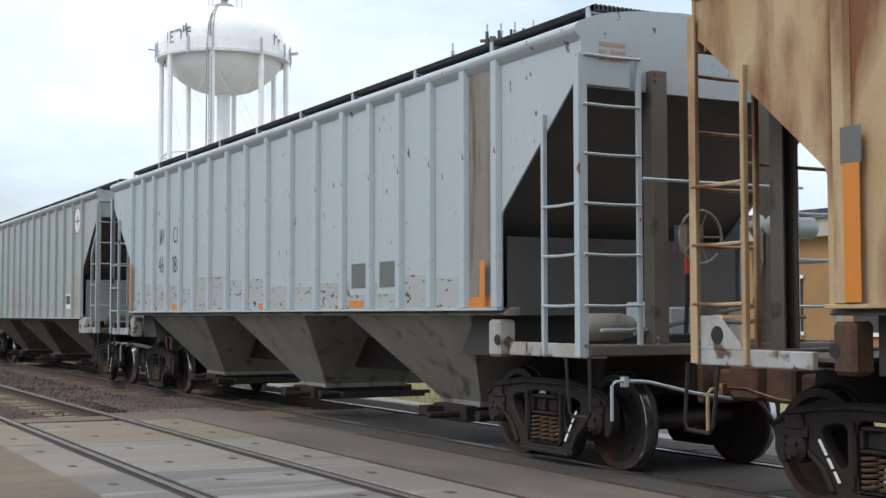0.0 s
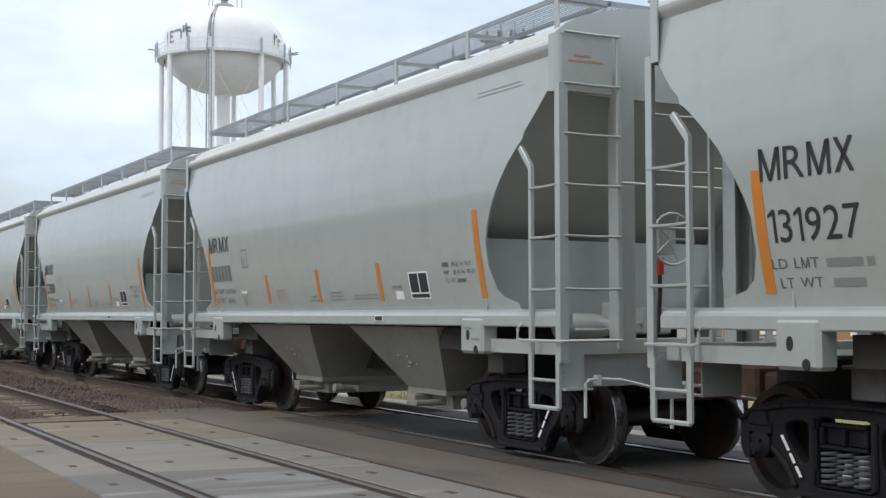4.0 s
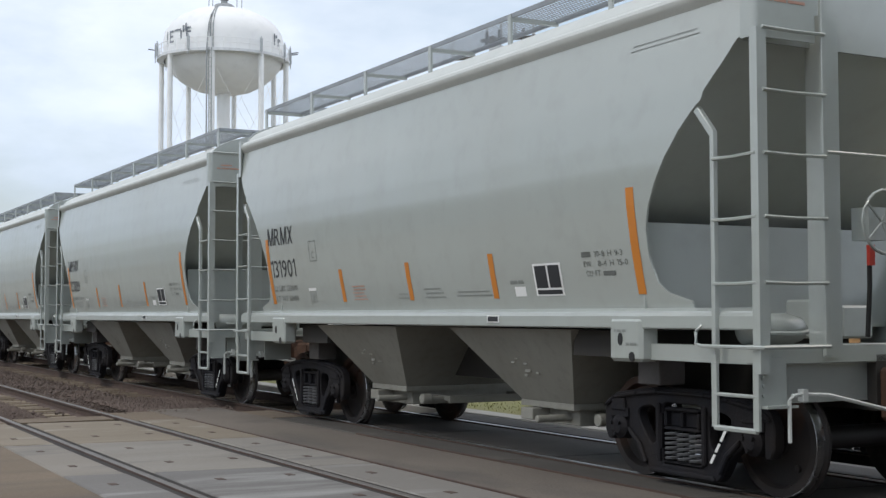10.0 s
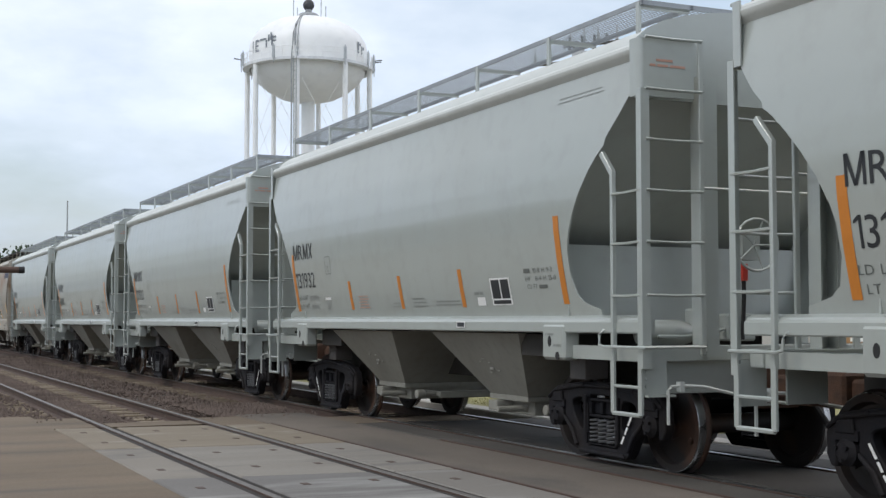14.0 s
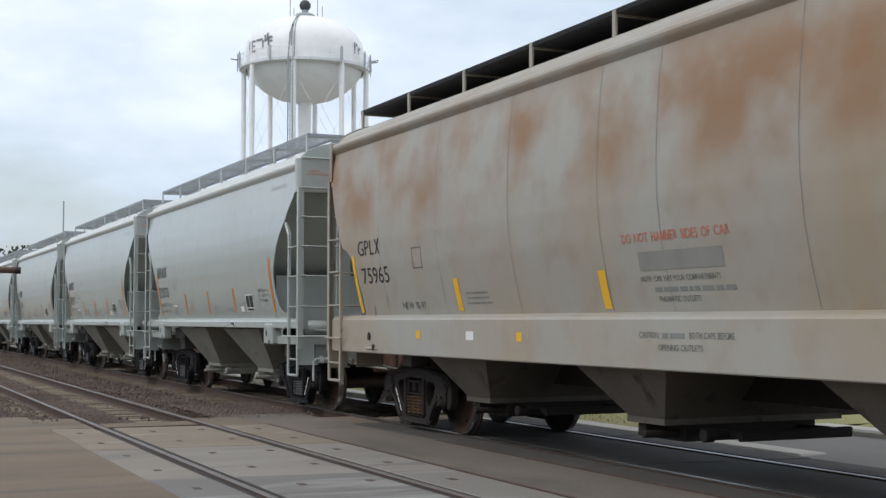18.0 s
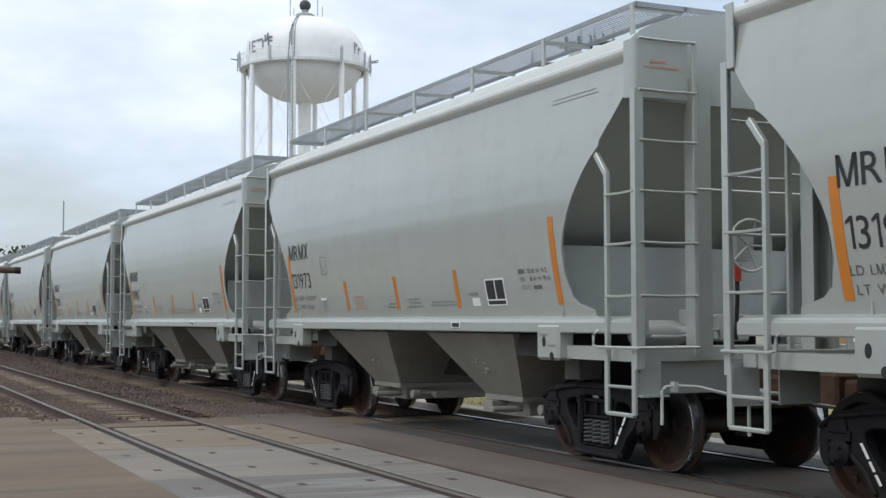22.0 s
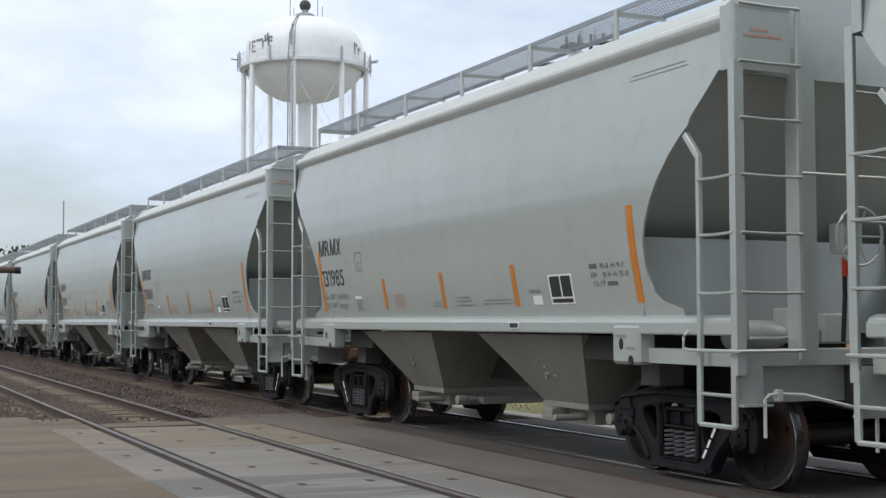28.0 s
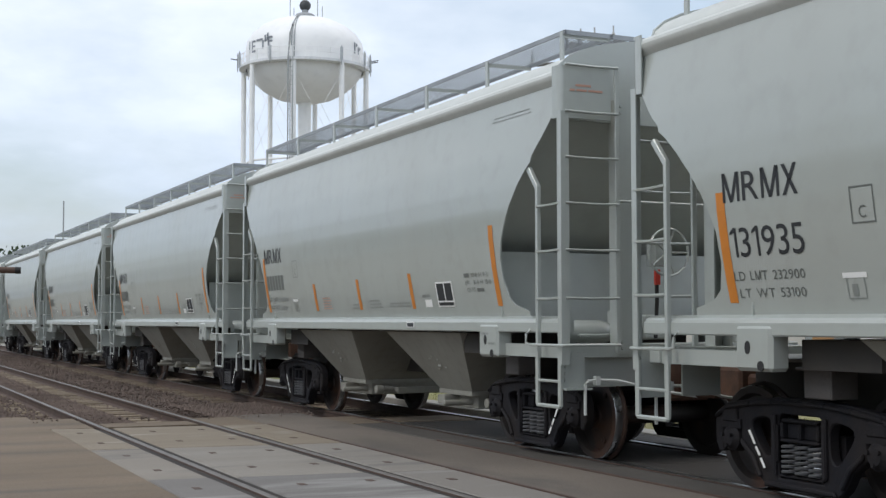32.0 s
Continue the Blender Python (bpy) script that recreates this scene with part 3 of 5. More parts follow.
def grating(mb, x0, x1, y0, y1, z, along, pitch=0.07):
    """Open walkway grating: edge bars, bearing bars and cross bars."""
    for x in (x0, x1 - 0.02):
        mb.box(x, y0, z - 0.035, x + 0.02, y1, z + 0.012)
    for y in (y0, y1 - 0.02):
        mb.box(x0, y, z - 0.035, x1, y + 0.02, z + 0.012)
    thin, deep = (0.011, 0.028) if along < 2 else (0.0035, 0.003)
    pitch, across = (0.05, 0.05) if along == 2 else (0.036, 0.05)
    n = max(2, round((x1 - x0) / across))
    for i in range(1, n):
        x = x0 + (x1 - x0) * i / n
        mb.box(x - thin, y0, z - deep, x + thin, y1, z + deep)
    m = max(2, round((y1 - y0) / pitch))
    for i in range(1, m):
        y = y0 + (y1 - y0) * i / m
        mb.box(x0, y - thin, z - deep * 1.4, x1, y + thin, z)
    return mb


# ---- the hopper cars ----
ROUND = [(1.44, 1.515), (1.475, 1.66), (1.515, 1.85), (1.56, 2.1), (1.60, 2.4), (1.62, 2.7), (1.622, 2.95), (1.605, 3.3), (1.575, 3.6), (1.545, 3.82), (1.52, 3.99)]
FLAT = [(1.55, 1.53), (1.55, 2.2), (1.55, 3.0), (1.55, 4.05)]
FLAT_LOW = [(1.55, 1.40), (1.55, 2.2), (1.55, 3.0), (1.55, 4.05)]
ROUND_TALL = [(1.42, 1.56), (1.46, 1.70), (1.52, 1.95), (1.58, 2.25), (1.615, 2.6), (1.62, 2.9), (1.605, 3.3), (1.57, 3.7), (1.52, 4.03)]
CUT_ROUND = [(1.5, 0.72), (1.59, 0.74), (1.66, 1.02), (1.74, 1.13), (1.95, 1.20), (2.2, 1.19), (2.35, 1.14), (2.55, 1.03), (2.75, 0.88), (2.95, 0.69), (3.08, 0.54), (3.13, 0.47), (3.16, 0.42), (3.22, 0.40), (3.40, 0.20), (3.57, 0.03), (3.60, 0.0), (5, 0.0)]
CUT_FLAT = [(1.0, 1.42), (2.44, 1.42), (2.50, 1.40), (3.60, 0.12), (3.68, 0.0), (5, 0.0)]
CUT_TALL = [(1.5, 1.0), (1.62, 1.12), (1.8, 1.15), (2.1, 1.08), (2.35, 0.95), (2.48, 0.80), (2.53, 0.64), (3.45, 0.10), (3.5, 0.0), (5, 0.0)]


class Spec:
    """The measures and finishes of one kind of hopper car."""

    def __init__(self, name, half, tc, prof, cut, bays, paint, under, roof, walk, steel, key, ribs, sill, coupled, hop_top, hop_bot, rib_edge=1.64):
        self.name, self.half, self.tc, self.prof, self.cut, self.bays = name, half, tc, prof, cut, bays
        self.paint, self.under, self.roof, self.walk, self.steel, self.key = paint, under, roof, walk, steel, key
        self.ribs, self.sill, self.coupled, self.hop_top, self.hop_bot, self.rib_edge = ribs, sill, coupled, hop_top, hop_bot, rib_edge


def ribbed(paint, roof, half, ribs, edge=1.64, prof=FLAT, under=None):
    low = prof[0][1]
    return Spec("ribbed_hopper_car", half, 6.95, prof, CUT_FLAT, [(4.5, 1.6, 0.45), (0.0, 1.5, 0.45), (-4.5, 1.6, 0.45)], paint, under or BROWN_UNDER, roof, ROOF_DARK, TRUCK_RUST, "old", ribs, (low - 0.06, low + 0.01), 17.6, low - 0.03, 0.44, edge)


MR = Spec("covered_hopper_car", 5.62, 4.13, ROUND, CUT_ROUND, [(1.83, 1.17, 0.45), (-1.83, 1.17, 0.45)], SAGE, SAGE_UNDER, SAGE_ROOF, GALV, TRUCK, "new", 0, (1.36, 1.52), 12.757, 1.34, 0.56)
MW, MG, MC = ribbed(GREY_PAINT, GREY_PAINT, 8.38, 19, under=GREY_UNDER), ribbed(GREEN_GREY, GREEN_GREY, 8.2, 16, 1.39, FLAT_LOW), ribbed(RUSTY, RUSTY, 8.38, 19)
GP = Spec("rust_stained_hopper_car", 9.0, 7.1, ROUND_TALL, CUT_TALL, [(5.1, 0.85, 0.28), (1.46, 0.85, 0.28), (-2.16, 0.85, 0.28), (-5.80, 0.85, 0.28)], TAN_PAINT, BROWN_UNDER, TAN_PAINT, ROOF_DARK, TRUCK_RUST, "old", 0, (1.04, 1.55), 19.312, 1.09, 0.52)


def half_of(spec):
    table = [(z, w) for w, z in spec.prof]
    return lambda z: lerp_table(table, z)


def side_sheet(spec, s):
    """The long side of the body, curved as the profile and cut away towards the ends."""
    half = half_of(spec)
    z0, z1 = spec.prof[0][1], spec.prof[-1][1]
    zs = sorted({round(z0 + (z1 - z0) * i / 16, 3) for i in range(17)} | {c[0] for c in spec.cut if z0 < c[0] < z1} | {p[1] for p in spec.prof})
    us = [-1, -0.96, -0.8, -0.6, -0.4, -0.2, 0, 0.2, 0.4, 0.6, 0.8, 0.96, 1]
    mb = MB()
    def ys(z, u):
        c = lerp_table(spec.cut, z)
        return u * (spec.half - c - (0.0 if c < 0.02 or spec.ribs else 0.09 if u < 0 else -0.07 * min(1, c / 0.3)))

    outer = [[(s * half(z), ys(z, u), z) for u in us] for z in zs]
    inner = [[(s * (half(z) - 0.02), ys(z, u), z) for u in us] for z in zs]
    mb.grid(outer).grid(inner)
    for k in (0, -1):
        mb.grid([[r[k] for r in outer], [r[k] for r in inner]])
        mb.grid([outer[k], inner[k]])
    return mb


# ribs of the pale grey car stand wider apart towards its middle
RIB_ROW = [6.80, 6.04, 5.31, 4.48, 3.68, 2.92, 2.12, 1.25, 0.40, -0.48, -1.40, -2.30, -3.15, -3.95, -4.74, -5.50, -6.25, -6.90]


def hopper_bay(spec, y, top, bot):
    zt, zb, wt_, wb = spec.hop_top, spec.hop_bot, 1.42, 0.9 if spec.key == "new" else 0.62 if spec.ribs else 1.05
    v = [(sx * (w if sx < 0 else wt_), y + sy * l, z) for z, w, l in ((zt, wt_, top), (zb, wb, bot)) for sx, sy in ((-1, -1), (1, -1), (1, 1), (-1, 1))]
    return MB().add(v, [(0, 1, 5, 4), (1, 2, 6, 5), (2, 3, 7, 6), (3, 0, 4, 7), (4, 5, 6, 7), (0, 3, 2, 1)])


def car_end(car, spec, s):
    """One end of the body: sloping sheet, upright sheet below it, top panel, sills, posts, steps, ladders and coupler."""
    P, half, ztop = spec.paint, half_of(spec), spec.prof[-1][1]
    e, old = s * spec.half, bool(spec.ribs)
    span = lambda a, b: (min(e - s * a, e - s * b), max(e - s * a, e - s * b))
    sl = MB()
    rows = [(z, e - s * (0.20 + 2.46 * (3.60 - z) / (3.60 - spec.sill[0]))) for z in (3.62, 3.3, 3.0, 2.7, 2.4, 2.1, 1.8, 1.5)]
    sl.grid([[(-half(z) + 0.012, y, z), (half(z) - 0.012, y, z)] for z, y in rows])
    sl.grid([[(-half(z) + 0.012, y - s * 0.03, z + 0.02), (half(z) - 0.012, y - s * 0.03, z + 0.02)] for z, y in rows])
    # ribbed cars: slope sheets and some bulkheads take the end shade as colour
    part("slope_sheet", sl, END_SHADE if old else P, car)
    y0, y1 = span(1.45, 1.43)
    part("bulkhead", MB().box(-1.47, y0, spec.sill[0], 1.47, y1, 2.26), P if not old or spec.paint is GREEN_GREY else END_SHADE, car)
    rise = [(1.52 * math.cos(i * math.pi / 14), ztop + 0.06 + (0.44 if not old else 0.07 if spec.paint is GREEN_GREY else 0.25) * math.sin(i * math.pi / 14)) for i in range(15)]
    part("end_sheet", MB().prism([(-1.52, 3.56), (1.52, 3.56)] + rise, e - s * 0.12, e - s * 0.09, 1), P, car)
    zp = ztop if old else ztop + 0.105
    for q in (-1, 1):
        if old:
            y0, y1 = span(-0.005, 0.03)
            part("corner_panel", MB().box(min(q * 1.56, q * 1.02), y0, 3.56, max(q * 1.56, q * 1.02), y1, zp), P, car)
        else:
            # pressed panel whose outer edge is rolled round to the side
            arc = [(q * (1.60 - 0.07 * (1 - math.cos(a))), e + s * (0.02 + 0.06 * math.sin(a))) for a in [math.pi / 2 * i / 4 for i in range(5)]]
            inner = [(q * (abs(x) - 0.014), y - s * 0.014) for x, y in arc]
            ring = [(q * 1.60, e - s * 0.06)] + arc + [(q * 0.98, e + s * 0.08), (q * 0.98, e + s * 0.066)] + inner[::-1] + [(q * 1.586, e - s * 0.06)]
            part("corner_panel", MB().prism(ring, 3.555, zp, 2), P, car, smooth=40)
    y0, y1 = span(0.16, 0.0) if not old else span(0.20, -0.03)
    part("end_sill", MB().box(-1.5, y0, 1.10, 1.5, y1, 1.25 if not old else 1.20), BROWN_UNDER if old else P, car, bevel=0.01)
    y0, y1 = span(1.4, 0.14)
    part("end_platform", MB().box(-1.44, y0, 1.14, 1.44, y1, 1.17), spec.under, car)
    for px in ((-0.77, 0.77) if not old else (-0.68, 0.68)):
        y0, y1 = span(-0.01, 0.14)
        w = 0.10 if not old else 0.083
        f = y0 if s < 0 else y1
        chan = [(px - w, f), (px + w, f), (px + w, f - s * 0.15), (px + w - 0.02, f - s * 0.15), (px + w - 0.02, f - s * 0.02), (px - w + 0.02, f - s * 0.02), (px - w + 0.02, f - s * 0.15), (px - w, f - s * 0.15)]
        post = part("end_post", MB().prism(chan, 1.14, 3.80 if not old else 3.75, 2), P if not old else P if spec.paint is GREEN_GREY else BROWN_UNDER, car, smooth=20)
        if px < 0:
            bolts = MB()
            for z in (1.2, 1.26, 3.66, 3.73):
                bolts.lathe([(0, -0.02), (0.016, -0.02), (0.018, 0.0)], 6, centre=(px - 0.05, y0 if s < 0 else y1, z), axis="y")
            tagged(part("bolts", bolts, P if not old else STREAK, post), kind="stuff")
    part("coupler", MB().box(-0.11, min(e - s * 0.3, e + s * 0.42), 0.74, 0.11, max(e - s * 0.3, e + s * 0.42), 0.96)
         .box(-0.20, min(e + s * 0.36, e + s * 0.72), 0.70, 0.19, max(e + s * 0.36, e + s * 0.72), 1.02).box(-0.27, min(e - s * 0.02, e + s * 0.05), 0.64, 0.27, max(e - s * 0.02, e + s * 0.05), 1.06), RUST, car, "rusty coupler", bevel=0.03)
    part("air_hose", MB().tube([(0.3, e, 0.80), (0.34, e + s * 0.2, 0.62), (0.3, e + s * 0.45, 0.42), (0.15, e + s * 0.62, 0.40)], 0.03, 6), RUBBER, car, "black rubber hose")
    for q in (-1, 1):
        if old:
            # corner casting, with the deep pale sill running out to the ladder
            y0, y1 = span(1.66, 1.10 if spec.paint is GREEN_GREY else 1.45)
            pad = part("jack_pad", MB().box(min(q * 1.36, q * 1.57), y0, 1.06, max(q * 1.36, q * 1.57), y1, 1.43), RUST if spec.paint is RUSTY else CASTING, car, bevel=0.03)
            y0, y1 = span(1.26 if spec.paint is not GREEN_GREY else 1.06, -0.02)
            part("apron", MB().box(min(q * 1.50, q * 1.56), y0, 1.09, max(q * 1.50, q * 1.56), y1, 1.215).box(min(q * 1.30, q * 1.56), y0, 1.085, max(q * 1.30, q * 1.56), y1, 1.10), CASTING, car, bevel=0.008)
            if q < 0:
                part("pad_hole", MB().lathe([(0, -1.5735), (0.05, -1.5735), (0.055, -1.565)], 14, centre=(0, e - s * 1.48, 1.23), axis="x"), RUBBER, pad)
                st = MB().tube([(-1.56, e - s * 0.27, 1.09), (-1.57, e - s * 0.20, 0.60), (-1.57, e - s * 0.16, 0.56), (-1.57, e + s * 0.10, 0.57), (-1.57, e + s * 0.13, 0.62), (-1.56, e + s * 0.10, 1.10)], 0.017)
                part("step", st, spec.steel, car, "bent steel bar step")
        else:
            y0, y1 = span(1.575 + 0.225, 1.575 - 0.225)
            ym = e - s * 1.575
            pad = part("jack_pad", MB().box(min(q * 1.38, q * 1.58), y0, 1.08, max(q * 1.38, q * 1.58), y1, spec.sill[0] + 0.09), P, car, bevel=0.03)
            if q < 0:
                slot = [(ym + 0.06 + 0.035 * math.cos(a), 1.27 + 0.055 * math.sin(a)) for a in [2 * math.pi * i / 16 for i in range(16)]]
                part("pad_hole", MB().prism(slot, -1.5835, -1.57), RUBBER, pad)
                part("pad_hole", MB().lathe([(0, -1.5835), (0.04, -1.5835), (0.045, -1.575)], 12, centre=(0, ym - 0.10, 1.125), axis="x"), RUBBER, pad)
                if s < 0:
                    decal("pad_stencil", bars(ym + 0.15, ym - 0.02, 1.33, 1.36, 1, lambda z: 1.58, 0.9).add(*(lambda k: (k.v, k.f))(bars(ym - 0.02, ym - 0.17, 1.22, 1.25, 1, lambda z: 1.58, 0.9))), INK_FAINT, pad)
            y0, y1 = span(1.55, 0.02)
            part("apron", MB().box(min(q * 1.43, q * 1.47), y0, 1.10, max(q * 1.43, q * 1.47), y1, 1.23).box(min(q * 1.30, q * 1.47), y0, 1.22, max(q * 1.30, q * 1.47), y1, 1.235), P, car)
            # bent strap step below the corner
            yi, yo = e + s * 0.055, e - s * 0.41
            st = MB()
            for yy in (yi, yo):
                st.box(q * 1.585 - 0.012, yy - 0.03, 0.62, q * 1.585 + 0.012, yy + 0.03, 1.13)
            st.tube([(q * 1.585, yi, 0.615), (q * 1.585, yo, 0.615)], 0.022).tube([(q * 1.585, yi, 0.87), (q * 1.585, yo, 0.87)], 0.016)
            part("step", st, P, car)
            y0, y1 = span(-0.06, -0.04)
            plate = MB().box(min(q * 1.56, q * 1.30), y0, 0.80, max(q * 1.56, q * 1.30), y1, 1.16).box(min(q * 1.56, q * 1.26), min(y0, y0 + s * 0.08), 0.785, max(q * 1.56, q * 1.26), max(y1, y1 + s * 0.08), 0.805)
            cp = part("corner_post", plate, P, car)
            if q < 0:
                bolts = MB()
                for z in (0.88, 0.95, 1.02, 1.08):
                    bolts.lathe([(0, 0.012), (0.015, 0.012), (0.017, 0.0)], 6, centre=(-1.53, y0 if s < 0 else y1, z), axis="y").lathe([(0, -0.012), (0.015, -0.012), (0.017, 0.0)], 6, centre=(-1.53, y0 if s < 0 else y1, z), axis="y")
                tagged(part("bolts", bolts, P, cp), kind="stuff")
    if old:
        # dark filler in place of the shaded gap beside the hopper slope
        top = spec.prof[0][1] - 0.03
        part("slope_web", MB().prism([(e - s * a, z) for a, z in ((1.68, 1.06), (1.68, top), (2.26, top), (2.58, 1.06))], -1.36, 1.36), UNDER_SHADE, car)
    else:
        # shade under the slope sheet as a dark plate, and a shade-toned bracket of the body bolster
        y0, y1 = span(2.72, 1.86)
        part("slope_web", MB().box(-1.32, y0, 1.10, 1.32, y1, 1.335), UNDER_SHADE, car)
        y0, y1 = span(1.98, 1.66)
        part("bolster_bracket", MB().box(-1.14, y0, 0.86, -0.86, y1, 1.10).box(-1.2, y0 - 0.04, 1.085, -0.3, y1 + 0.04, 1.11), END_SHADE, car, bevel=0.01)
        y0, y1 = span(0.12, 0.10)
        part("cross_plate", MB().box(-1.22, y0, 0.80, 1.22 if s < 0 else -0.80, y1, 1.11), P, car)
    # the long lever that lifts the coupler pin
    part("uncoupling_lever", MB().tube([(-1.34, e + s * 0.13, 0.53), (-1.34, e + s * 0.13, 0.84), (-1.31, e + s * 0.13, 0.875), (-1.20, e + s * 0.13, 0.885), (-0.95, e + s * 0.14, 0.87), (-0.5, e + s * 0.25, 0.76), (-0.1, e + s * 0.3, 0.70)], 0.016)
         .box(-1.22, e + s * 0.12 - 0.03, 0.83, -1.17, e + s * 0.12 + 0.03, 0.92), spec.roof, car, "bent steel rod")
    fy = ladders(car, spec, e, s, P if spec.paint is not RUSTY else RUSTY)
    if not old:
        part("grab_loop", MB().tube([(-1.585, e - s * 0.57, 1.40), (-1.63, e - s * 0.58, 1.34), (-1.635, e - s * 0.57, 1.25), (-1.635, e - s * 0.50, 1.235), (-1.635, fy - s * 0.02, 1.235), (-1.60, fy + s * 0.03, 1.235), (-0.92, fy + s * 0.02, 1.235)], 0.015), P, car)
    part("end_handrail", MB().tube([(-0.95, e + s * 0.10, 2.72), (-0.3, e + s * 0.11, 2.715), (0.6, e + s * 0.11, 2.715), (1.0, e + s * 0.10, 2.72)], 0.015), P, car)


def hopper_car(spec, label, group):
    car = thing(spec.name, label, "railcar", group)
    P, H, half = spec.paint, spec.half, half_of(spec)
    ztop, wtop = spec.prof[-1][1], spec.prof[-1][0]
    for s in (-1, 1):
        part("side_sheet", side_sheet(spec, s), P, car, smooth=50)
        a, b = spec.sill
        w = 1.50 if not spec.ribs else 1.47
        sill_end = H - 0.01 if not spec.ribs else H - 1.40
        part("side_sill", MB().prism([(s * (w - 0.12), a), (s * (w + 0.05), a), (s * (w + 0.06), a + 0.012), (s * (w + 0.06), b - 0.055), (s * (w + 0.035), b - 0.03), (s * (w + 0.03), b - 0.015), (s * (w - 0.05), b + 0.012), (s * (w - 0.12), b + 0.012)], -sill_end, sill_end, 1), P if not spec.ribs else spec.under, car, smooth=15)
        # rolled eave rail
        part("eave_rail", MB().prism([(s * (wtop + a_), ztop + b_) for a_, b_ in ((-0.03, -0.085), (0.004, -0.085), (0.055, -0.03), (0.07, -0.005), (0.074, 0.02), (0.064, 0.05), (0.02, 0.082), (-0.06, 0.10), (-0.10, 0.08))], -H, H, 1), spec.roof, car, smooth=25)
        car_end(car, spec, s)
        truck(car, s * spec.tc, spec.steel, spec.key)
    # roof: a low arch with a long hatch
    n = 14
    crown = 0.43 if not spec.ribs else 0.08 if spec.paint is GREEN_GREY else 0.26
    arch = [(wtop * math.cos(math.pi * i / n), ztop + 0.04 + crown * math.sin(math.pi * i / n)) for i in range(n + 1)]
    part("roof", MB().grid([[(x, y, z) for x, z in arch] for y in (-H + 0.09, -H / 2, 0, H / 2, H - 0.09)]).grid([[(x, y, z - 0.02) for x, z in arch] for y in (-H + 0.1, 0, H - 0.1)]), spec.roof, car, smooth=60)
    zh = ztop + crown - 0.02
    part("hatch_cover", MB().prism([(-0.27, zh), (0.27, zh), (0.25, zh + 0.10), (-0.25, zh + 0.10)], -H + 0.8, H - 0.8, 1), spec.roof, car, bevel=0.02)
    zw = ztop + (0.56 if not spec.ribs else 0.35 if spec.paint is GREEN_GREY else 0.32 if spec.paint is GREY_PAINT else 0.43)
    dens = 2 if spec.key == "new" else 1
    inner, outer = (0.72, 1.30) if spec.key == "new" else (0.16, 1.22) if spec.paint is not GREEN_GREY else (0.45, 1.05)
    for s in (-1, 1):
        x0, x1 = (-outer, -inner) if s < 0 else (inner, outer)
        part("running_board", grating(MB(), x0, x1, -H + 0.30, H - 0.28, zw, dens), spec.walk, car, "open steel grating walkway", smooth=0)
        part("end_running_board", grating(MB(), -inner, inner, s * (H - 0.60) - 0.30, s * (H - 0.60) + 0.30, zw, dens), spec.walk, car, "open steel grating walkway", smooth=0)
        k = max(7, round(2 * H / 1.62))
        if s > 0:
            continue
        me = MB().box(-outer - 0.012, -0.03, ztop + 0.1, -outer + 0.012, 0.03, zw).box(-outer, -0.02, zw - 0.06, -inner, 0.02, zw - 0.02).mesh("walkway_bracket", spec.roof if spec.walk is ROOF_DARK else P, 0)
        for i in range(k):
            b = part("walkway_bracket", me, None, car)
            b.location = (0, -H + 0.36 + (2 * H - 0.72) * i / (k - 1), 0)
    for y, top, bot in spec.bays:
        hb = part("hopper", hopper_bay(spec, y, top, bot), spec.under, car)
        fw = 0.93 if spec.key == "new" else 0.66 if spec.ribs else 1.08
        part("flange", MB().box(-fw, y - bot - 0.04, spec.hop_bot - 0.03, fw, y + bot + 0.04, spec.hop_bot + 0.03), spec.under, hb)
        part("discharge_gate", MB().box(-0.80, y - bot * 0.9, spec.hop_bot - 0.20, 0.80, y + bot * 0.9, spec.hop_bot - 0.02)
             .tube([(-1.2, y - bot * 0.5, spec.hop_bot - 0.12), (-0.3, y - bot * 0.5, spec.hop_bot - 0.12)], 0.04, 8).box(-1.02, y + bot * 0.3, spec.hop_bot - 0.16, -0.7, y + bot * 0.8, spec.hop_bot - 0.04)
             .box(-0.62, y - bot - 0.62, spec.hop_bot - 0.13, -0.56, y - bot + 0.1, spec.hop_bot - 0.07).box(0.56, y - bot - 0.62, spec.hop_bot - 0.13, 0.62, y - bot + 0.1, spec.hop_bot - 0.07)
             .tube([(-0.86, y - bot - 0.42, spec.hop_bot - 0.10), (0.86, y - bot - 0.42, spec.hop_bot - 0.10)], 0.03, 8).tube([(-0.92, y - bot - 0.42, spec.hop_bot - 0.10), (-0.80, y - bot - 0.42, spec.hop_bot - 0.10)], 0.065, 10)
             .box(-0.66, y - bot - 0.66, spec.hop_bot - 0.15, 0.66, y - bot - 0.60, spec.hop_bot - 0.06), spec.steel if spec.key == "old" else spec.under, hb, bevel=0.01)
    # on the rounded cars the sill's colour carries the shade below the body
    part("centre_sill", MB().box(-0.3, -H, 0.72, 0.3, H, 1.16), UNDER_SHADE if spec.key == "new" else spec.steel, car)
    # hand brake wheel, reservoirs and valve on the leading end
    e = -H
    bw = MB()
    bw.tube([(-0.32 + 0.25 * math.cos(a), e - 0.14, 2.2 + 0.25 * math.sin(a)) for a in [2 * math.pi * i / 18 for i in range(19)]], 0.014, 6)
    for k in range(5):
        a = 2 * math.pi * k / 5
        bw.tube([(-0.32, e - 0.10, 2.2), (-0.32 + 0.25 * math.cos(a), e - 0.14, 2.2 + 0.25 * math.sin(a))], 0.010)
    bw.box(-0.42, e - 0.06, 2.06, -0.22, e + 0.12, 2.32)
    part("brake_wheel", bw, P if not spec.ribs else STREAK, car, "hand brake wheel and housing")
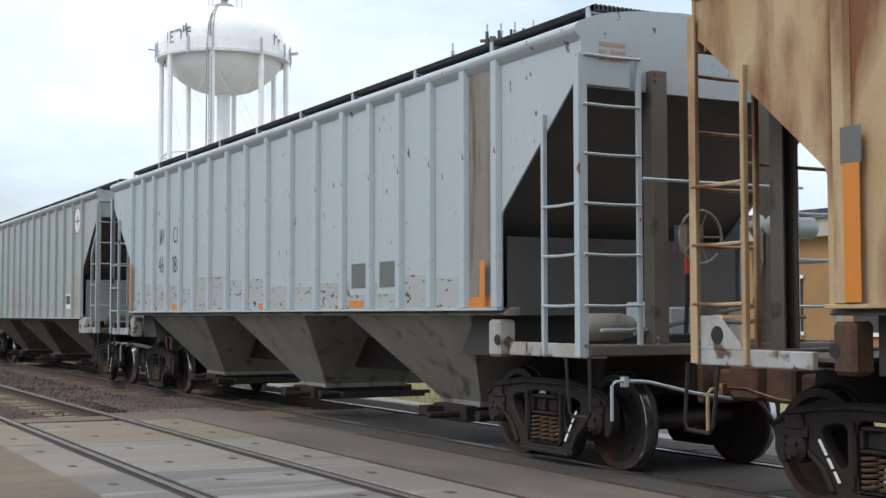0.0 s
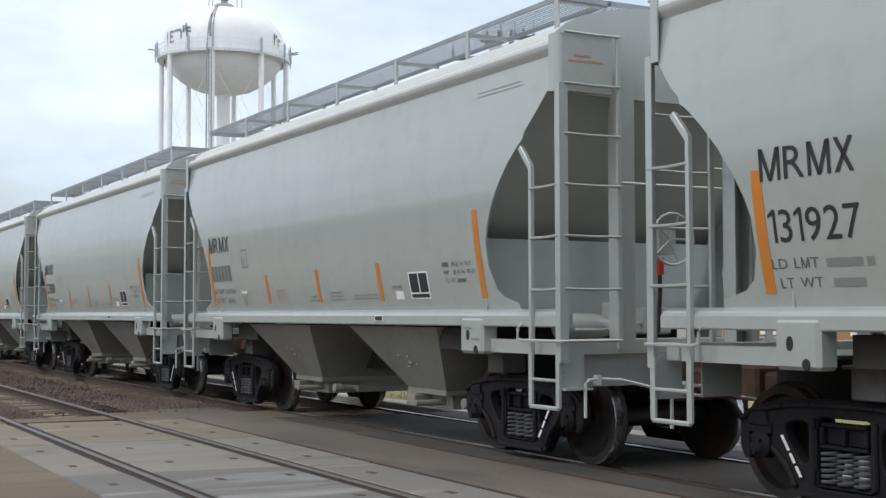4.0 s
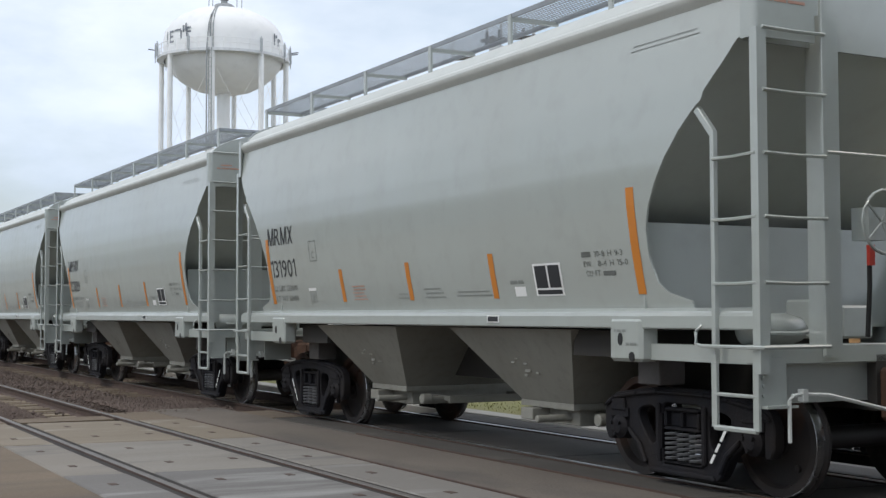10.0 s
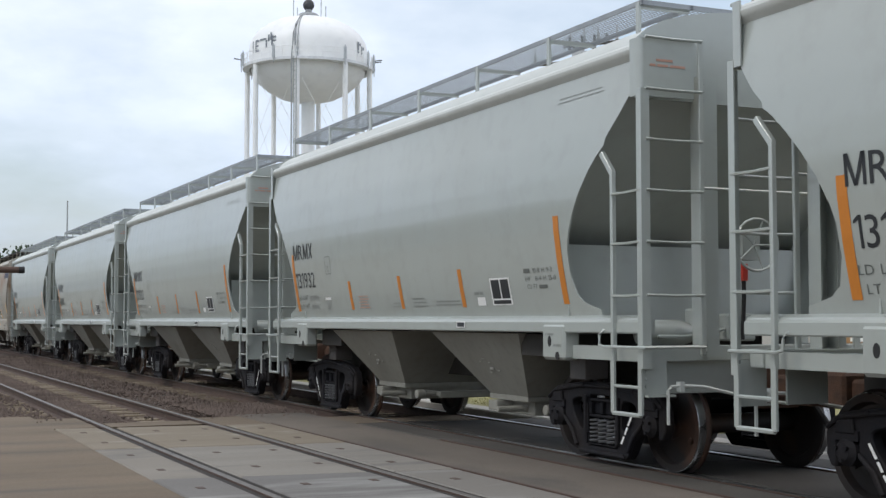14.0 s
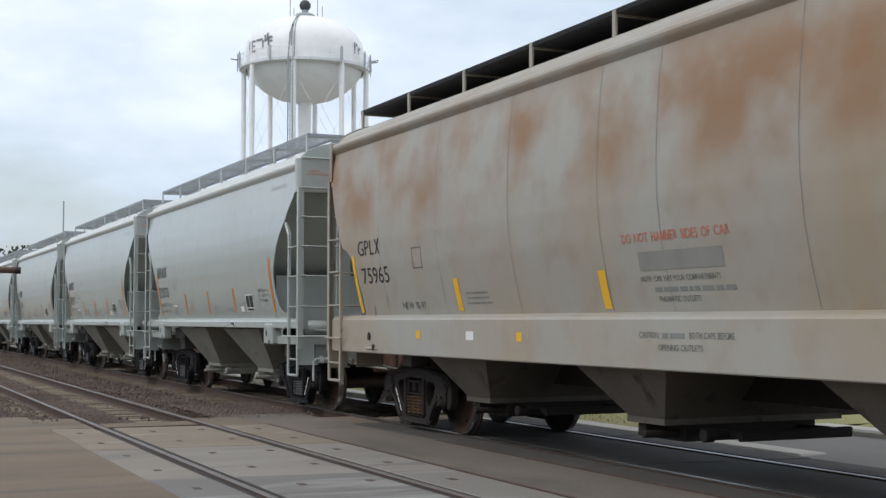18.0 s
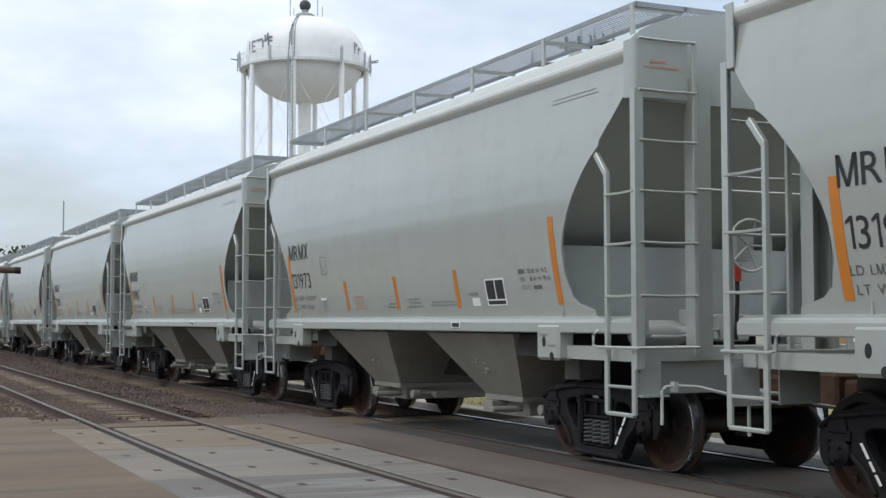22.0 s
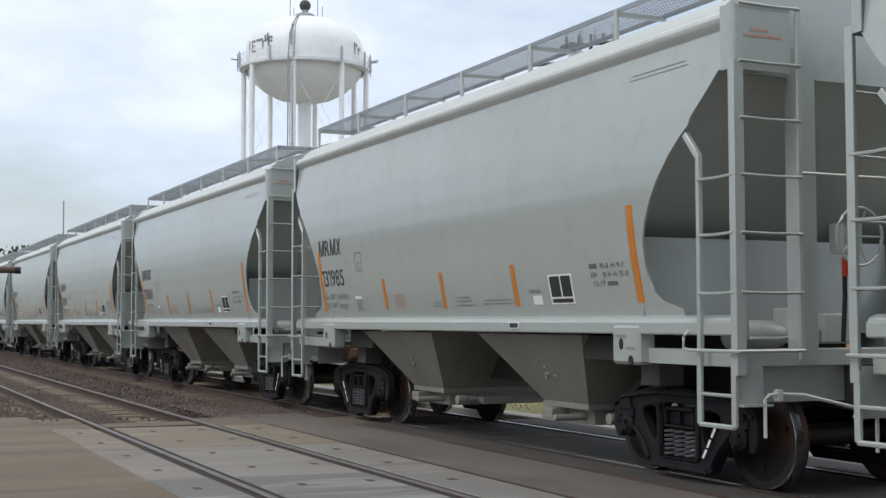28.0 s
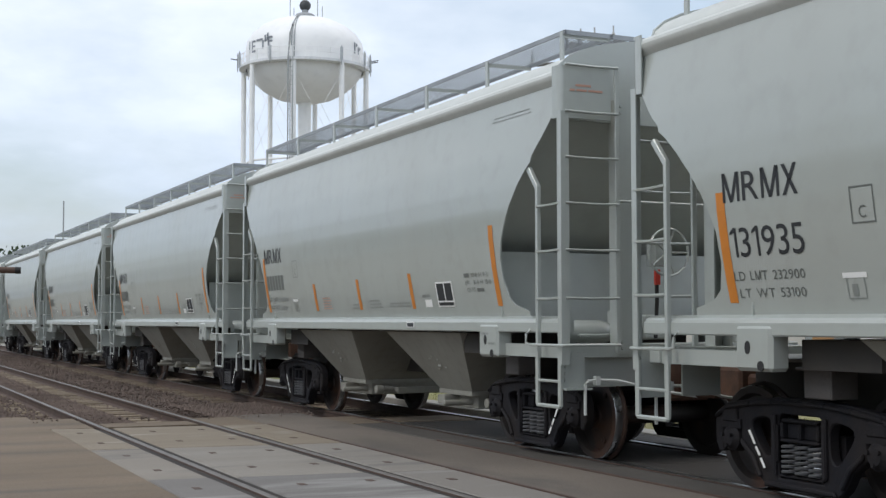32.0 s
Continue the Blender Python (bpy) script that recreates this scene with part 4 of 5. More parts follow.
    for z, yy, ll in ((1.36, e + 0.42, 0.26),):
        part("brake_reservoir", MB().lathe([(0.0, -ll - 0.06), (0.10, -ll - 0.03), (0.13, -ll), (0.13, ll - 0.1), (0.10, ll + 0.02), (0.05, ll + 0.08), (0.0, ll + 0.08)], 16, centre=(-1.0, yy, z), axis="x"), P if not spec.ribs else spec.under, car, smooth=50)
    part("brake_valve", MB().box(-0.3, e + 0.35, 1.28, 0.05, e + 0.75, 1.55).box(-0.5, e + 0.5, 1.28, -0.3, e + 0.8, 1.6).tube([(-0.3, e + 0.4, 1.4), (-0.9, e + 0.2, 1.33), (-1.2, e + 0.25, 1.33)], 0.02), P, car, bevel=0.02)
    part("brake_chain", MB().tube([(-0.42, e - 0.06, 2.02), (-0.40, e - 0.04, 1.7), (-0.41, e - 0.02, 1.3)], 0.022), RUBBER, car)
    part("chain_tag", MB().box(-0.45, e - 0.09, 1.86, -0.39, e - 0.06, 2.02), RED_TAG, car, "red tag")
    if spec.ribs:
        # brake cylinder and its pipes beside the hand brake, and a cast gusset by the rear ladder
        cyl = part("brake_cylinder", MB().lathe([(0, 0.42), (0.05, 0.42), (0.05, 0.56), (0.13, 0.60), (0.15, 0.64), (0.15, 1.02), (0.11, 1.06), (0.11, 1.30), (0.06, 1.34), (0, 1.34)], 16, centre=(0, e + 0.10, 2.34), axis="x"), NEW_GREY, car, "grey brake cylinder", smooth=40)
        part("bracket", MB().box(0.70, e + 0.02, 1.9, 0.98, e + 0.30, 2.2).box(0.78, e + 0.05, 1.24, 0.90, e + 0.2, 1.9), STREAK, cyl)
        part("brake_pipe", MB().tube([(0.1, e + 0.1, 1.5), (0.45, e + 0.02, 1.55), (0.55, e, 2.0), (0.55, e, 2.32)], 0.02).tube([(-0.9, e + 0.12, 1.3), (-0.3, e + 0.05, 1.42), (0.3, e + 0.05, 1.40), (1.2, e + 0.1, 1.45)], 0.024), STREAK, car)
        if spec.paint is RUSTY:
            gus = part("gusset", MB().prism([(H - 0.02, 1.21), (H - 0.55, 1.21), (H - 0.50, 1.27), (H - 0.28, 1.47), (H - 0.02, 1.47)], -1.565, -1.545), CASTING, car, bevel=0.004)
            part("gusset_hole", MB().lathe([(0, -1.569), (0.07, -1.569), (0.075, -1.56)], 14, centre=(0, H - 0.26, 1.32), axis="x"), RUBBER, gus)
        b0, b1 = (0.05, 0.035) if spec.paint is GREEN_GREY else (0.075, 0.052)
        me = MB().prism([(-1.55, -b0), (-1.61, -b1), (-1.61, b1), (-1.55, b0)], spec.prof[0][1] + 0.02, ztop - 0.03, 2).mesh("rib", P, 30, 0.006)
        me2 = MB().prism([(1.55, -b0), (1.61, -b1), (1.61, b1), (1.55, b0)], spec.prof[0][1] + 0.02, ztop - 0.03, 2).mesh("rib", P, 30, 0.006)
        if spec.paint is GREEN_GREY:
            spots_y = [-(H - spec.rib_edge) + 2 * (H - spec.rib_edge) * i / (spec.ribs - 1) for i in range(spec.ribs)]
        else:
            spots_y = RIB_ROW
        low = spec.prof[0][1]
        part("side_lip", MB().box(-1.605, -H + 1.42, low - 0.012, -1.545, H - 1.42, low + 0.018), P, car, bevel=0.004)
        for y in spots_y:
            for m_ in (me, me2):
                part("rib", m_, None, car).location = (0, y, 0)
    return car


def decal(name, mb, mat, car, label=""):
    ob = part(name, mb, mat, car, label, smooth=0)
    return tagged(ob, label, kind="stuff") if "stencil" in name else ob


def mr_decals(car):
    half = half_of(MR)
    for y, z0, z1, w in ((4.40, 1.63, 2.54, 0.11), (1.97, 1.64, 2.05, 0.10), (0.11, 1.64, 2.07, 0.10), (-1.76, 1.64, 2.09, 0.10), (-4.17, 1.65, 2.55, 0.11)):
        decal("reflective_stripe", patch(y + w / 2, y - w / 2, z0, z1, half, rows=6), ORANGE, car, "orange reflective strip")
    plate = decal("data_plate", patch(-2.52, -3.00, 1.655, 1.96, half), DECAL_WHITE, car, "white and black data panel")
    for a, b, c, d in ((-2.55, -2.75, 1.73, 1.94), (-2.78, -2.97, 1.73, 1.94), (-2.55, -2.97, 1.67, 1.71)):
        decal("black_field", patch(a, b, c, d, half, 0.007), INK, plate)
    decal("small_plate", patch(-2.14, -2.34, 1.655, 1.75, half), DECAL_WHITE, car)
    box = MB()
    for a, b, c, d in ((2.90, 2.888, 2.19, 2.45), (2.672, 2.66, 2.19, 2.45), (2.90, 2.66, 2.438, 2.45), (2.90, 2.66, 2.18, 2.192)):
        q = patch(a, b, c, d, half)
        box.add(q.v, q.f)
    decal("plate_frame", box, INK_GREY, car)
    decal("plate_letter", lettering("C", 2.82, 2.22, 0.09, 0.07, half), INK_GREY, car)
    decal("red_stencil", bars(1.68, 1.28, 1.66, 1.86, 5, half), INK_RED_FAINT, car)
    decal("stencil", bars(0.45, 0.16, 1.66, 1.75, 2, half), INK_FAINT, car)
    decal("stencil", bars(-0.22, -0.70, 1.66, 1.80, 3, half), INK_FAINT, car)
    decal("stencil", bars(-0.95, -1.68, 1.67, 1.75, 2, half), INK_FAINT, car)
    decal("stencil", bars(-2.07, -2.32, 1.78, 1.83, 1, half, 0.8), INK_FAINT, car)
    dims = bars(-3.36, -3.50, 1.99, 2.05, 1, half, 1.0)
    for text, y, z, w in (("10-8 H 9-3", -3.56, 1.99, 0.42), ("EW", -3.38, 1.905, 0.11), ("8-4 H 15-0", -3.60, 1.905, 0.44), ("CU FT", -3.40, 1.82, 0.22)):
        q = lettering(text, y, z, 0.05, w, half)
        dims.add(q.v, q.f)
    q = bars(-3.66, -3.84, 1.82, 1.87, 1, half, 1.0)
    decal("dimension_stencil", dims.add(q.v, q.f), INK_GREY, car)
    decal("light_stencil", bars(-4.15, -5.05, 3.70, 3.78, 2, half, 0.3), INK_FAINT, car)
    cons = MB()
    for a, b, c, d in ((3.05, 3.04, 1.64, 1.80), (2.87, 2.86, 1.64, 1.80), (3.05, 2.86, 1.64, 1.65), (3.00, 2.94, 1.66, 1.75)):
        q = patch(a, b, c, d, half)
        cons.add(q.v, q.f)
    decal("consolidated_stencil", cons, INK_FAINT, car)
    decal("white_bar", patch(3.08, 2.83, 1.795, 1.835, half), DECAL_WHITE, car)
    warn = MB()
    for z, x0, x1 in ((3.885, -1.40, -1.22), (3.835, -1.47, -1.41), (3.835, -1.39, -1.27), (3.835, -1.25, -1.08)):
        warn.box(x0, -MR.half - 0.085, z, x1, -MR.half - 0.079, z + 0.022)
    decal("caution_stencil", warn, INK_RED_FAINT, car)
    decal("sill_plate", MB().box(-1.568, -1.95, 1.40, -1.562, -1.72, 1.47), DECAL_WHITE, car)
    decal("sill_plate_field", MB().box(-1.572, -1.93, 1.41, -1.567, -1.74, 1.46), INK, car)
    for q in (-1.83, 1.83):
        # badge on the hopper side
        pts = MB()
        for i, (dy, dz, r) in enumerate(((0.22, 0.06, 0.03), (0.12, 0.10, 0.025), (0.02, -0.02, 0.05), (-0.14, -0.04, 0.03), (0.10, -0.07, 0.03), (0.0, 0.05, 0.03))):
            z = 0.93 + dz
            w = 0.9 + (z - MR.hop_bot) / (MR.hop_top - MR.hop_bot) * 0.52
            pts.box(-w - 0.012, q + dy - r, z - r * 0.3, -w + 0.02, q + dy + r, z + r * 0.3)
        tagged(decal("gate_lock", pts, SAGE_UNDER, car), kind="stuff")


WEIGHTS = {"131969": ("232600", "53400"), "131935": ("232900", "53100"), "131981": ("232700", "53300"), "131919": ("232900", "53100"), "131988": ("232600", "53400"), "131869": ("232600", "53400"),
           "131950": ("232700", "53300"), "131901": ("232600", "53400"), "131972": ("232500", "53500")}


def mr_number(car, number):
    half = half_of(MR)
    decal("reporting_mark", lettering("MRMX", 4.36, 2.45, 0.24, 0.92, half), INK, car, "black reporting mark")
    if number:
        decal("car_number", lettering(number, 4.32, 2.0, 0.24, 0.89, half), INK, car, "black car number")
    else:
        blank = MB()
        for k in range(6):
            q = patch(4.31 - 0.152 * k, 4.21 - 0.152 * k, 2.0, 2.24, half, 0.005)
            blank.add(q.v, q.f)
        decal("number_stencil", blank, INK_GREY, car)
    if number in WEIGHTS:
        ld, lt = WEIGHTS[number]
        decal("weight_stencil", lettering("LD LMT " + ld, 4.34, 1.81, 0.075, 0.86, half), INK_GREY, car)
        decal("weight_stencil", lettering("LT WT " + lt, 4.30, 1.67, 0.075, 0.80, half), INK_GREY, car)
    else:
        words, more = lettering("LD LMT", 4.34, 1.81, 0.075, 0.47, half), lettering("LT WT", 4.28, 1.67, 0.075, 0.42, half)
        decal("weight_stencil", words.add(more.v, more.f), INK_GREY, car)
        decal("weight_stencil", bars(3.80, 3.36, 1.81, 1.885, 1, half, 1.0).add(*(lambda k: (k.v, k.f))(bars(3.76, 3.40, 1.67, 1.745, 1, half, 1.0))), INK_FAINT, car)


def side_text(car, half, rows):
    for text, y, z, h, w, mat in rows:
        decal("lettering_stencil", lettering(text, y, z, h, w, half), mat, car)


def outset(d):
    return lambda z: 1.55 + d


def mw_decals(car):
    o, flat = outset(0.062), outset(0.0)
    side_text(car, flat, [("MW", 5.01, 2.73, 0.29, 0.38, INK), ("CX", 4.18, 2.73, 0.29, 0.33, INK), ("462", 5.06, 2.23, 0.30, 0.47, INK), ("186", 4.22, 2.21, 0.30, 0.43, INK)])
    decal("reflective_stripe", patch(6.82, 6.70, 1.56, 2.45, o), ORANGE, car, "orange reflective strip")
    decal("reflective_stripe", patch(-6.64, -6.74, 1.60, 2.03, o), ORANGE, car)
    for y0, y1, z0, z1 in ((4.24, 3.80, 1.56, 1.66), (-0.1, -0.5, 1.56, 1.64), (-3.3, -3.72, 1.56, 1.65), (-6.3, -6.85, 1.55, 1.66)):
        decal("reflective_stripe", patch(y0, y1, z0, z1, flat, 0.006), ORANGE, car)
    for y0, y1 in ((-3.38, -3.80), (-4.18, -4.60)):
        plate = decal("data_plate", patch(y0 + 0.06, y1 - 0.06, 1.72, 2.14, flat, 0.004), NEW_GREY, car, "grey data panel with a darker field")
        decal("black_field", patch(y0, y1, 1.80, 2.10, flat, 0.008), INK_GREY, plate)
    decal("weight_stencil", bars(6.45, 5.9, 1.70, 2.0, 2, flat), INK_FAINT, car)
    decal("weight_stencil", bars(5.6, 5.2, 1.72, 2.0, 2, flat), INK_FAINT, car)
    decal("stencil", bars(4.95, 4.5, 1.75, 1.95, 2, flat), INK_FAINT, car)
    for y0, y1, z0, z1 in ((5.16, 4.56, 2.18, 3.1), (4.40, 3.70, 2.16, 3.12), (5.92, 5.32, 2.05, 2.72), (6.66, 6.06, 2.1, 2.66), (6.66, 6.30, 2.66, 3.3), (3.5, 3.1, 2.1, 2.6)):
        decal("paint_patch", patch(y0, y1, z0, z1, flat, 0.0025), NEW_GREY, car, "patch of newer grey paint")
    worn, r = MB(), random.Random(21)
    for i, (y0, y1) in enumerate(zip(RIB_ROW, RIB_ROW[1:])):
        q = patch(y0 - 0.07, y1 + 0.07, 1.545, 1.85 + 0.3 * r.random() * (1.0 if i < 9 else 0.3), flat, 0.0018)
        worn.add(q.v, q.f)
    tagged(decal("worn_paint", worn, WORN, car), "worn rusty paint along the lower side", kind="stuff")
    decal("rust_streak", patch(-6.33, -6.82, 1.56, 4.0, flat, 0.003), STREAK, car, "brown rust-streaked panel")
    warn = MB()
    for z, n in ((3.93, 7), (3.86, 7), (3.79, 6)):
        for i in range(n):
            if not (z == 3.86 and i == 2):
                warn.box(-1.36 + i * 0.043, -MW.half - 0.010, z, -1.36 + i * 0.043 + 0.034, -MW.half - 0.007, z + 0.034)
    decal("caution_stencil", warn, INK_RED_FAINT, car)


def mg_decals(car):
    o, flat = outset(0.062), outset(0.0)
    side_text(car, flat, [("MW", 6.55, 2.50, 0.25, 0.44, INK), ("CX", 5.69, 2.50, 0.25, 0.40, INK), ("461", 6.50, 2.26, 0.24, 0.40, INK), ("523", 5.72, 2.26, 0.24, 0.50, INK)])
    for y, z1 in ((6.68, 2.31), (4.05, 2.0), (1.12, 2.08), (-6.55, 2.4)):
        decal("reflective_stripe", patch(y + 0.05, y - 0.05, 1.45, z1, o if y > 6 or y < -6 else flat, 0.006), ORANGE, car, "orange reflective strip")
    decal("white_patch", patch(6.62, 6.05, 1.7, 2.8, flat, 0.0025), GREEN_GREY, car)
    emblem = MB()
    emblem.add([(-1.556, -6.24 + 0.30 * math.cos(a), 3.60 + 0.30 * math.sin(a)) for a in [2 * math.pi * i / 28 for i in range(28)]], [tuple(range(28))])
    e = decal("round_emblem", emblem, DECAL_WHITE, car, "white round emblem with a dark rim")
    rim = MB()
    for i in range(28):
        a, b = 2 * math.pi * i / 28, 2 * math.pi * (i + 1) / 28
        rim.add([(-1.5585, -6.24 + r * math.cos(w), 3.60 + r * math.sin(w)) for r, w in ((0.275, a), (0.30, a), (0.30, b), (0.275, b))], [(0, 1, 2, 3)])
    decal("emblem_rim", rim, INK_GREY, e)
    decal("emblem_bar", patch(-6.02, -6.46, 3.575, 3.605, flat, 0.009, rows=1), INK_GREY, e)
    decal("emblem_mark", patch(-6.20, -6.28, 3.50, 3.70, flat, 0.007, rows=1), INK_FAINT, e)
    plate = decal("data_plate", patch(-5.18, -5.62, 1.62, 1.95, flat), DECAL_WHITE, car, "white bordered data panel")
    decal("black_field", patch(-5.22, -5.39, 1.72, 1.92, flat, 0.008), INK, plate)
    decal("black_field", patch(-5.42, -5.58, 1.72, 1.92, flat, 0.008), INK, plate)
    for y0, y1, n in ((6.3, 6.05, 2), (5.7, 5.45, 2), (0.92, 0.15, 3), (-0.4, -0.9, 4), (-1.2, -1.6, 2), (-1.9, -2.4, 2), (-6.0, -6.35, 3)):
        decal("stencil", bars(y0, y1, 1.66, 1.66 + 0.08 * n, n, flat), INK_FAINT, car)


def mc_decals(car):
    o, flat = outset(0.062), outset(0.0)
    decal("reflective_stripe", patch(6.75, 6.60, 1.56, 2.50, o, 0.006), ORANGE, car, "orange reflective strip")
    decal("grey_patch", patch(6.77, 6.58, 2.50, 2.75, o, 0.006), INK_GREY, car)


def gp_decals(car):
    half = half_of(GP)
    side_text(car, half, [("GPLX", 7.84, 2.39, 0.21, 0.80, INK), ("75965", 7.78, 2.0, 0.22, 0.96, INK), ("NEW 10-97", 6.55, 1.64, 0.09, 0.75, INK_GREY)])
    for y, z1, w in ((8.04, 2.40, 0.10), (4.81, 1.99, 0.13), (1.53, 1.97, 0.13), (-2.42, 1.97, 0.13), (-5.38, 1.99, 0.14), (-7.66, 2.28, 0.15)):
        decal("reflective_stripe", patch(y + w / 2, y - w / 2, 1.60, z1, half, 0.005, rows=6), YELLOW, car, "yellow reflective strip")
    # owner's emblem as four plain slanted shapes
    y = -7.24
    for k, (w, h_) in enumerate(((0.38, 0.48), (0.36, 0.48), (0.32, 0.48), (0.38, 0.48))):
        q = patch(y, y - w, 3.41, 3.41 + h_, half, 0.005, lean=-0.16)
        decal("emblem_shape", q, INK_BLUE, car, "faded navy emblem shape")
        y -= w + 0.05
    plate = decal("data_plate", patch(-4.84, -5.32, 1.67, 1.98, half), DECAL_WHITE, car, "white bordered data panel")
    for a, b in ((-4.87, -5.06), (-5.09, -5.29)):
        decal("black_field", patch(a, b, 1.75, 1.96, half, 0.008), INK, plate)
    for k, y in enumerate((7.05, 5.2, 3.3, 1.45, 0.45, -1.45, -3.4, -5.55, -6.9)):
        decal("weld_seam", patch(y, y - 0.009, 1.57, 3.98, half, 0.003, rows=14), PATCH_GREY, car)
    lines = ["INTERIOR LINING", "", "DATE 10-97", "CAUTION: DO NOT USE STEAM", "BOILING WATER OR SHARP OBJECTS", "TO CLEAN. ENTER CAR WITH", "CLEAN SOFT SOLED SHOES", "EXTERIOR PAINT", "", "DATE 10-97"]
    for k, text in enumerate(lines):
        z = 2.57 - 0.098 * k
        if text:
            side_text(car, half, [(text, -5.78, z, 0.055, 0.047 * len(text), INK_GREY)])
        else:
            decal("paint_stencil", bars(-5.78, -6.3, z, z + 0.055, 1, half, 1.0), INK_FAINT, car)
    side_text(car, half, [("DO NOT HAMMER SIDES OF CAR", 1.08, 2.20, 0.085, 1.62, INK_RED), ("NOTE: CAR HAS FOUR COMPARTMENTS", 0.88, 1.84, 0.05, 1.2, INK_GREY), ("PNEUMATIC OUTLETS", 0.64, 1.655, 0.05, 0.62, INK_GREY)])
    decal("equipment_stencil", bars(0.68, -0.53, 1.745, 1.795, 1, half, 1.0), INK_FAINT, car)
    decal("painted_over_patch", patch(0.86, -0.40, 1.94, 2.11, half, 0.004), PATCH_GREY, car, "dull grey painted-over patch")
    decal("stencil", bars(4.6, 3.95, 1.68, 1.86, 3, half), INK_FAINT, car)
    decal("stencil", bars(-2.4, -3.4, 1.66, 1.70, 1, half, 0.9), INK_FAINT, car)
    fr = MB()
    for a, b, c, d in ((5.98, 5.965, 2.15, 2.42), (5.70, 5.685, 2.15, 2.42), (5.98, 5.685, 2.405, 2.42), (5.98, 5.685, 2.15, 2.165)):
        q = patch(a, b, c, d, half)
        fr.add(q.v, q.f)
    decal("plate_frame", fr, INK_GREY, car)
    sill = lambda z: 1.56
    side_text(car, sill, [("BOTH CAPS BEFORE", 0.05, 1.33, 0.055, 0.62, INK_GREY), ("OPENING OUTLETS", 0.52, 1.22, 0.055, 0.66, INK_GREY), ("CAUTION", 0.82, 1.33, 0.055, 0.3, INK_GREY), ("JACK HERE", -7.1, 1.26, 0.05, 0.35, INK_GREY)])
    decal("sill_stencil", bars(0.46, 0.12, 1.33, 1.385, 1, sill, 1.0), INK_FAINT, car)
    for y, w, mat in ((-4.2, 0.9, INK_GREY), (-5.6, 0.12, YELLOW), (5.9, 0.14, YELLOW), (3.2, 0.12, YELLOW), (4.45, 0.2, DECAL_WHITE)):
        decal("sill_marking", bars(y, y - w, 1.26, 1.40, 3 if mat is INK_GREY else 1, sill, 0.5 if mat is INK_GREY else 0.9), mat, car)


# ---- the train ----
TRACK_X = 8.171
E0, SPEED = 56.40, 15.2229
SLIP = [(0, -0.45), (2, -0.5), (4, -0.22), (6, -0.03), (9, 0.3), (11, 0.44), (13, 0.55), (15, 0.62), (17.5, 0.45), (19, 0.13), (21, 0.22), (23, 0.02), (25, 0.03), (28, -0.44), (32, -0.36)]


def tail_of_first(t):
    return E0 - SPEED * t - lerp_table(SLIP, t)


CARS = []  # (object, place of its centre behind the first car's tail)


def put(car, centre):
    car.location = (TRACK_X, centre, 0)
    CARS.append((car, centre))


NUMBERS = ["131919", "131927", "", "131888", "131956", "131950", "131951", "131969", "131968", "131901", "131889", "131938", "131933", "131936", "131932", "131922", "", "", None,
           "131978", "131971", "131975", "131972", "131973", "131987", "131988", "131981", "", "", "131984", "131985", "131869", "131902", "131903", "131935", ""] + [""] * 4
L = MR.coupled
base = hopper_car(MR, "sage grey covered hopper car with rounded sides in a freight train", "freight train cars")
mr_decals(base)
place, fleet = 0.0, []
for i, num in enumerate(NUMBERS):
    if num is None:
        place += GP.coupled - L
        gp = hopper_car(GP, "rust-stained tan covered hopper car with four bays", "freight train cars")
        gp_decals(gp)
        put(gp, place + i * L - GP.half - 0.08)
        continue
    c = copy_thing(base, Matrix.Identity(4)) if fleet else base
    fleet.append((c, num))
    put(c, place + i * L - MR.half)
for c, num in fleet:
    mr_number(c, num)
mg = hopper_car(MG, "grey-green ribbed covered hopper car with a dusty underside", "freight train cars")
mg_decals(mg)
put(mg, 35.78 - 56.85)
mw = hopper_car(MW, "scuffed pale grey ribbed hopper car with chipped paint", "freight train cars")
mw_decals(mw)
put(mw, 17.97 - 56.85)
mc = hopper_car(MC, "rusty cream ribbed hopper car with flaking paint", "freight train cars")
mc_decals(mc)
put(mc, -0.35 - 56.85)

# ---- ground, tracks and crossing ----
NEAR_A, NEAR_B = 3.343, 4.848          # rails of the empty track
FAR_A, FAR_B = TRACK_X - 0.7525, TRACK_X + 0.7525
EDGE = 20.4                            # where the road surface gives way to ballast
tagged(part("ground", MB().grid([[(x, y, -0.42) for x in (-1500, -60, -8, 10.9, 60, 1500)] for y in (-1500, -40, 0, 40, 120, 1500)]), GROUND, smooth=0),
       "dry grassy ground beside the railway", "ground", kind="structure")
tagged(part("ballast_bed", MB().prism([(0.6, -0.44), (1.5, -0.20), (10.2, -0.20), (11.2, -0.44)], EDGE - 0.1, 900, 1), BALLAST, smooth=0),
       "brown crushed-stone ballast bed under the tracks", "ballast", kind="structure")
road = tagged(part("road", MB().prism([(-14, -0.44), (-12, -0.03), (2.64, -0.014), (2.64, -0.44)], -60, EDGE + 0.8, 1), ASPHALT, smooth=0),
              "worn tan asphalt road surface at the crossing", "road", kind="structure")
part("road_between", MB().box(5.625, -60, -0.44, 6.77, EDGE - 0.2, -0.012), GREY_ASPHALT, road, smooth=0)
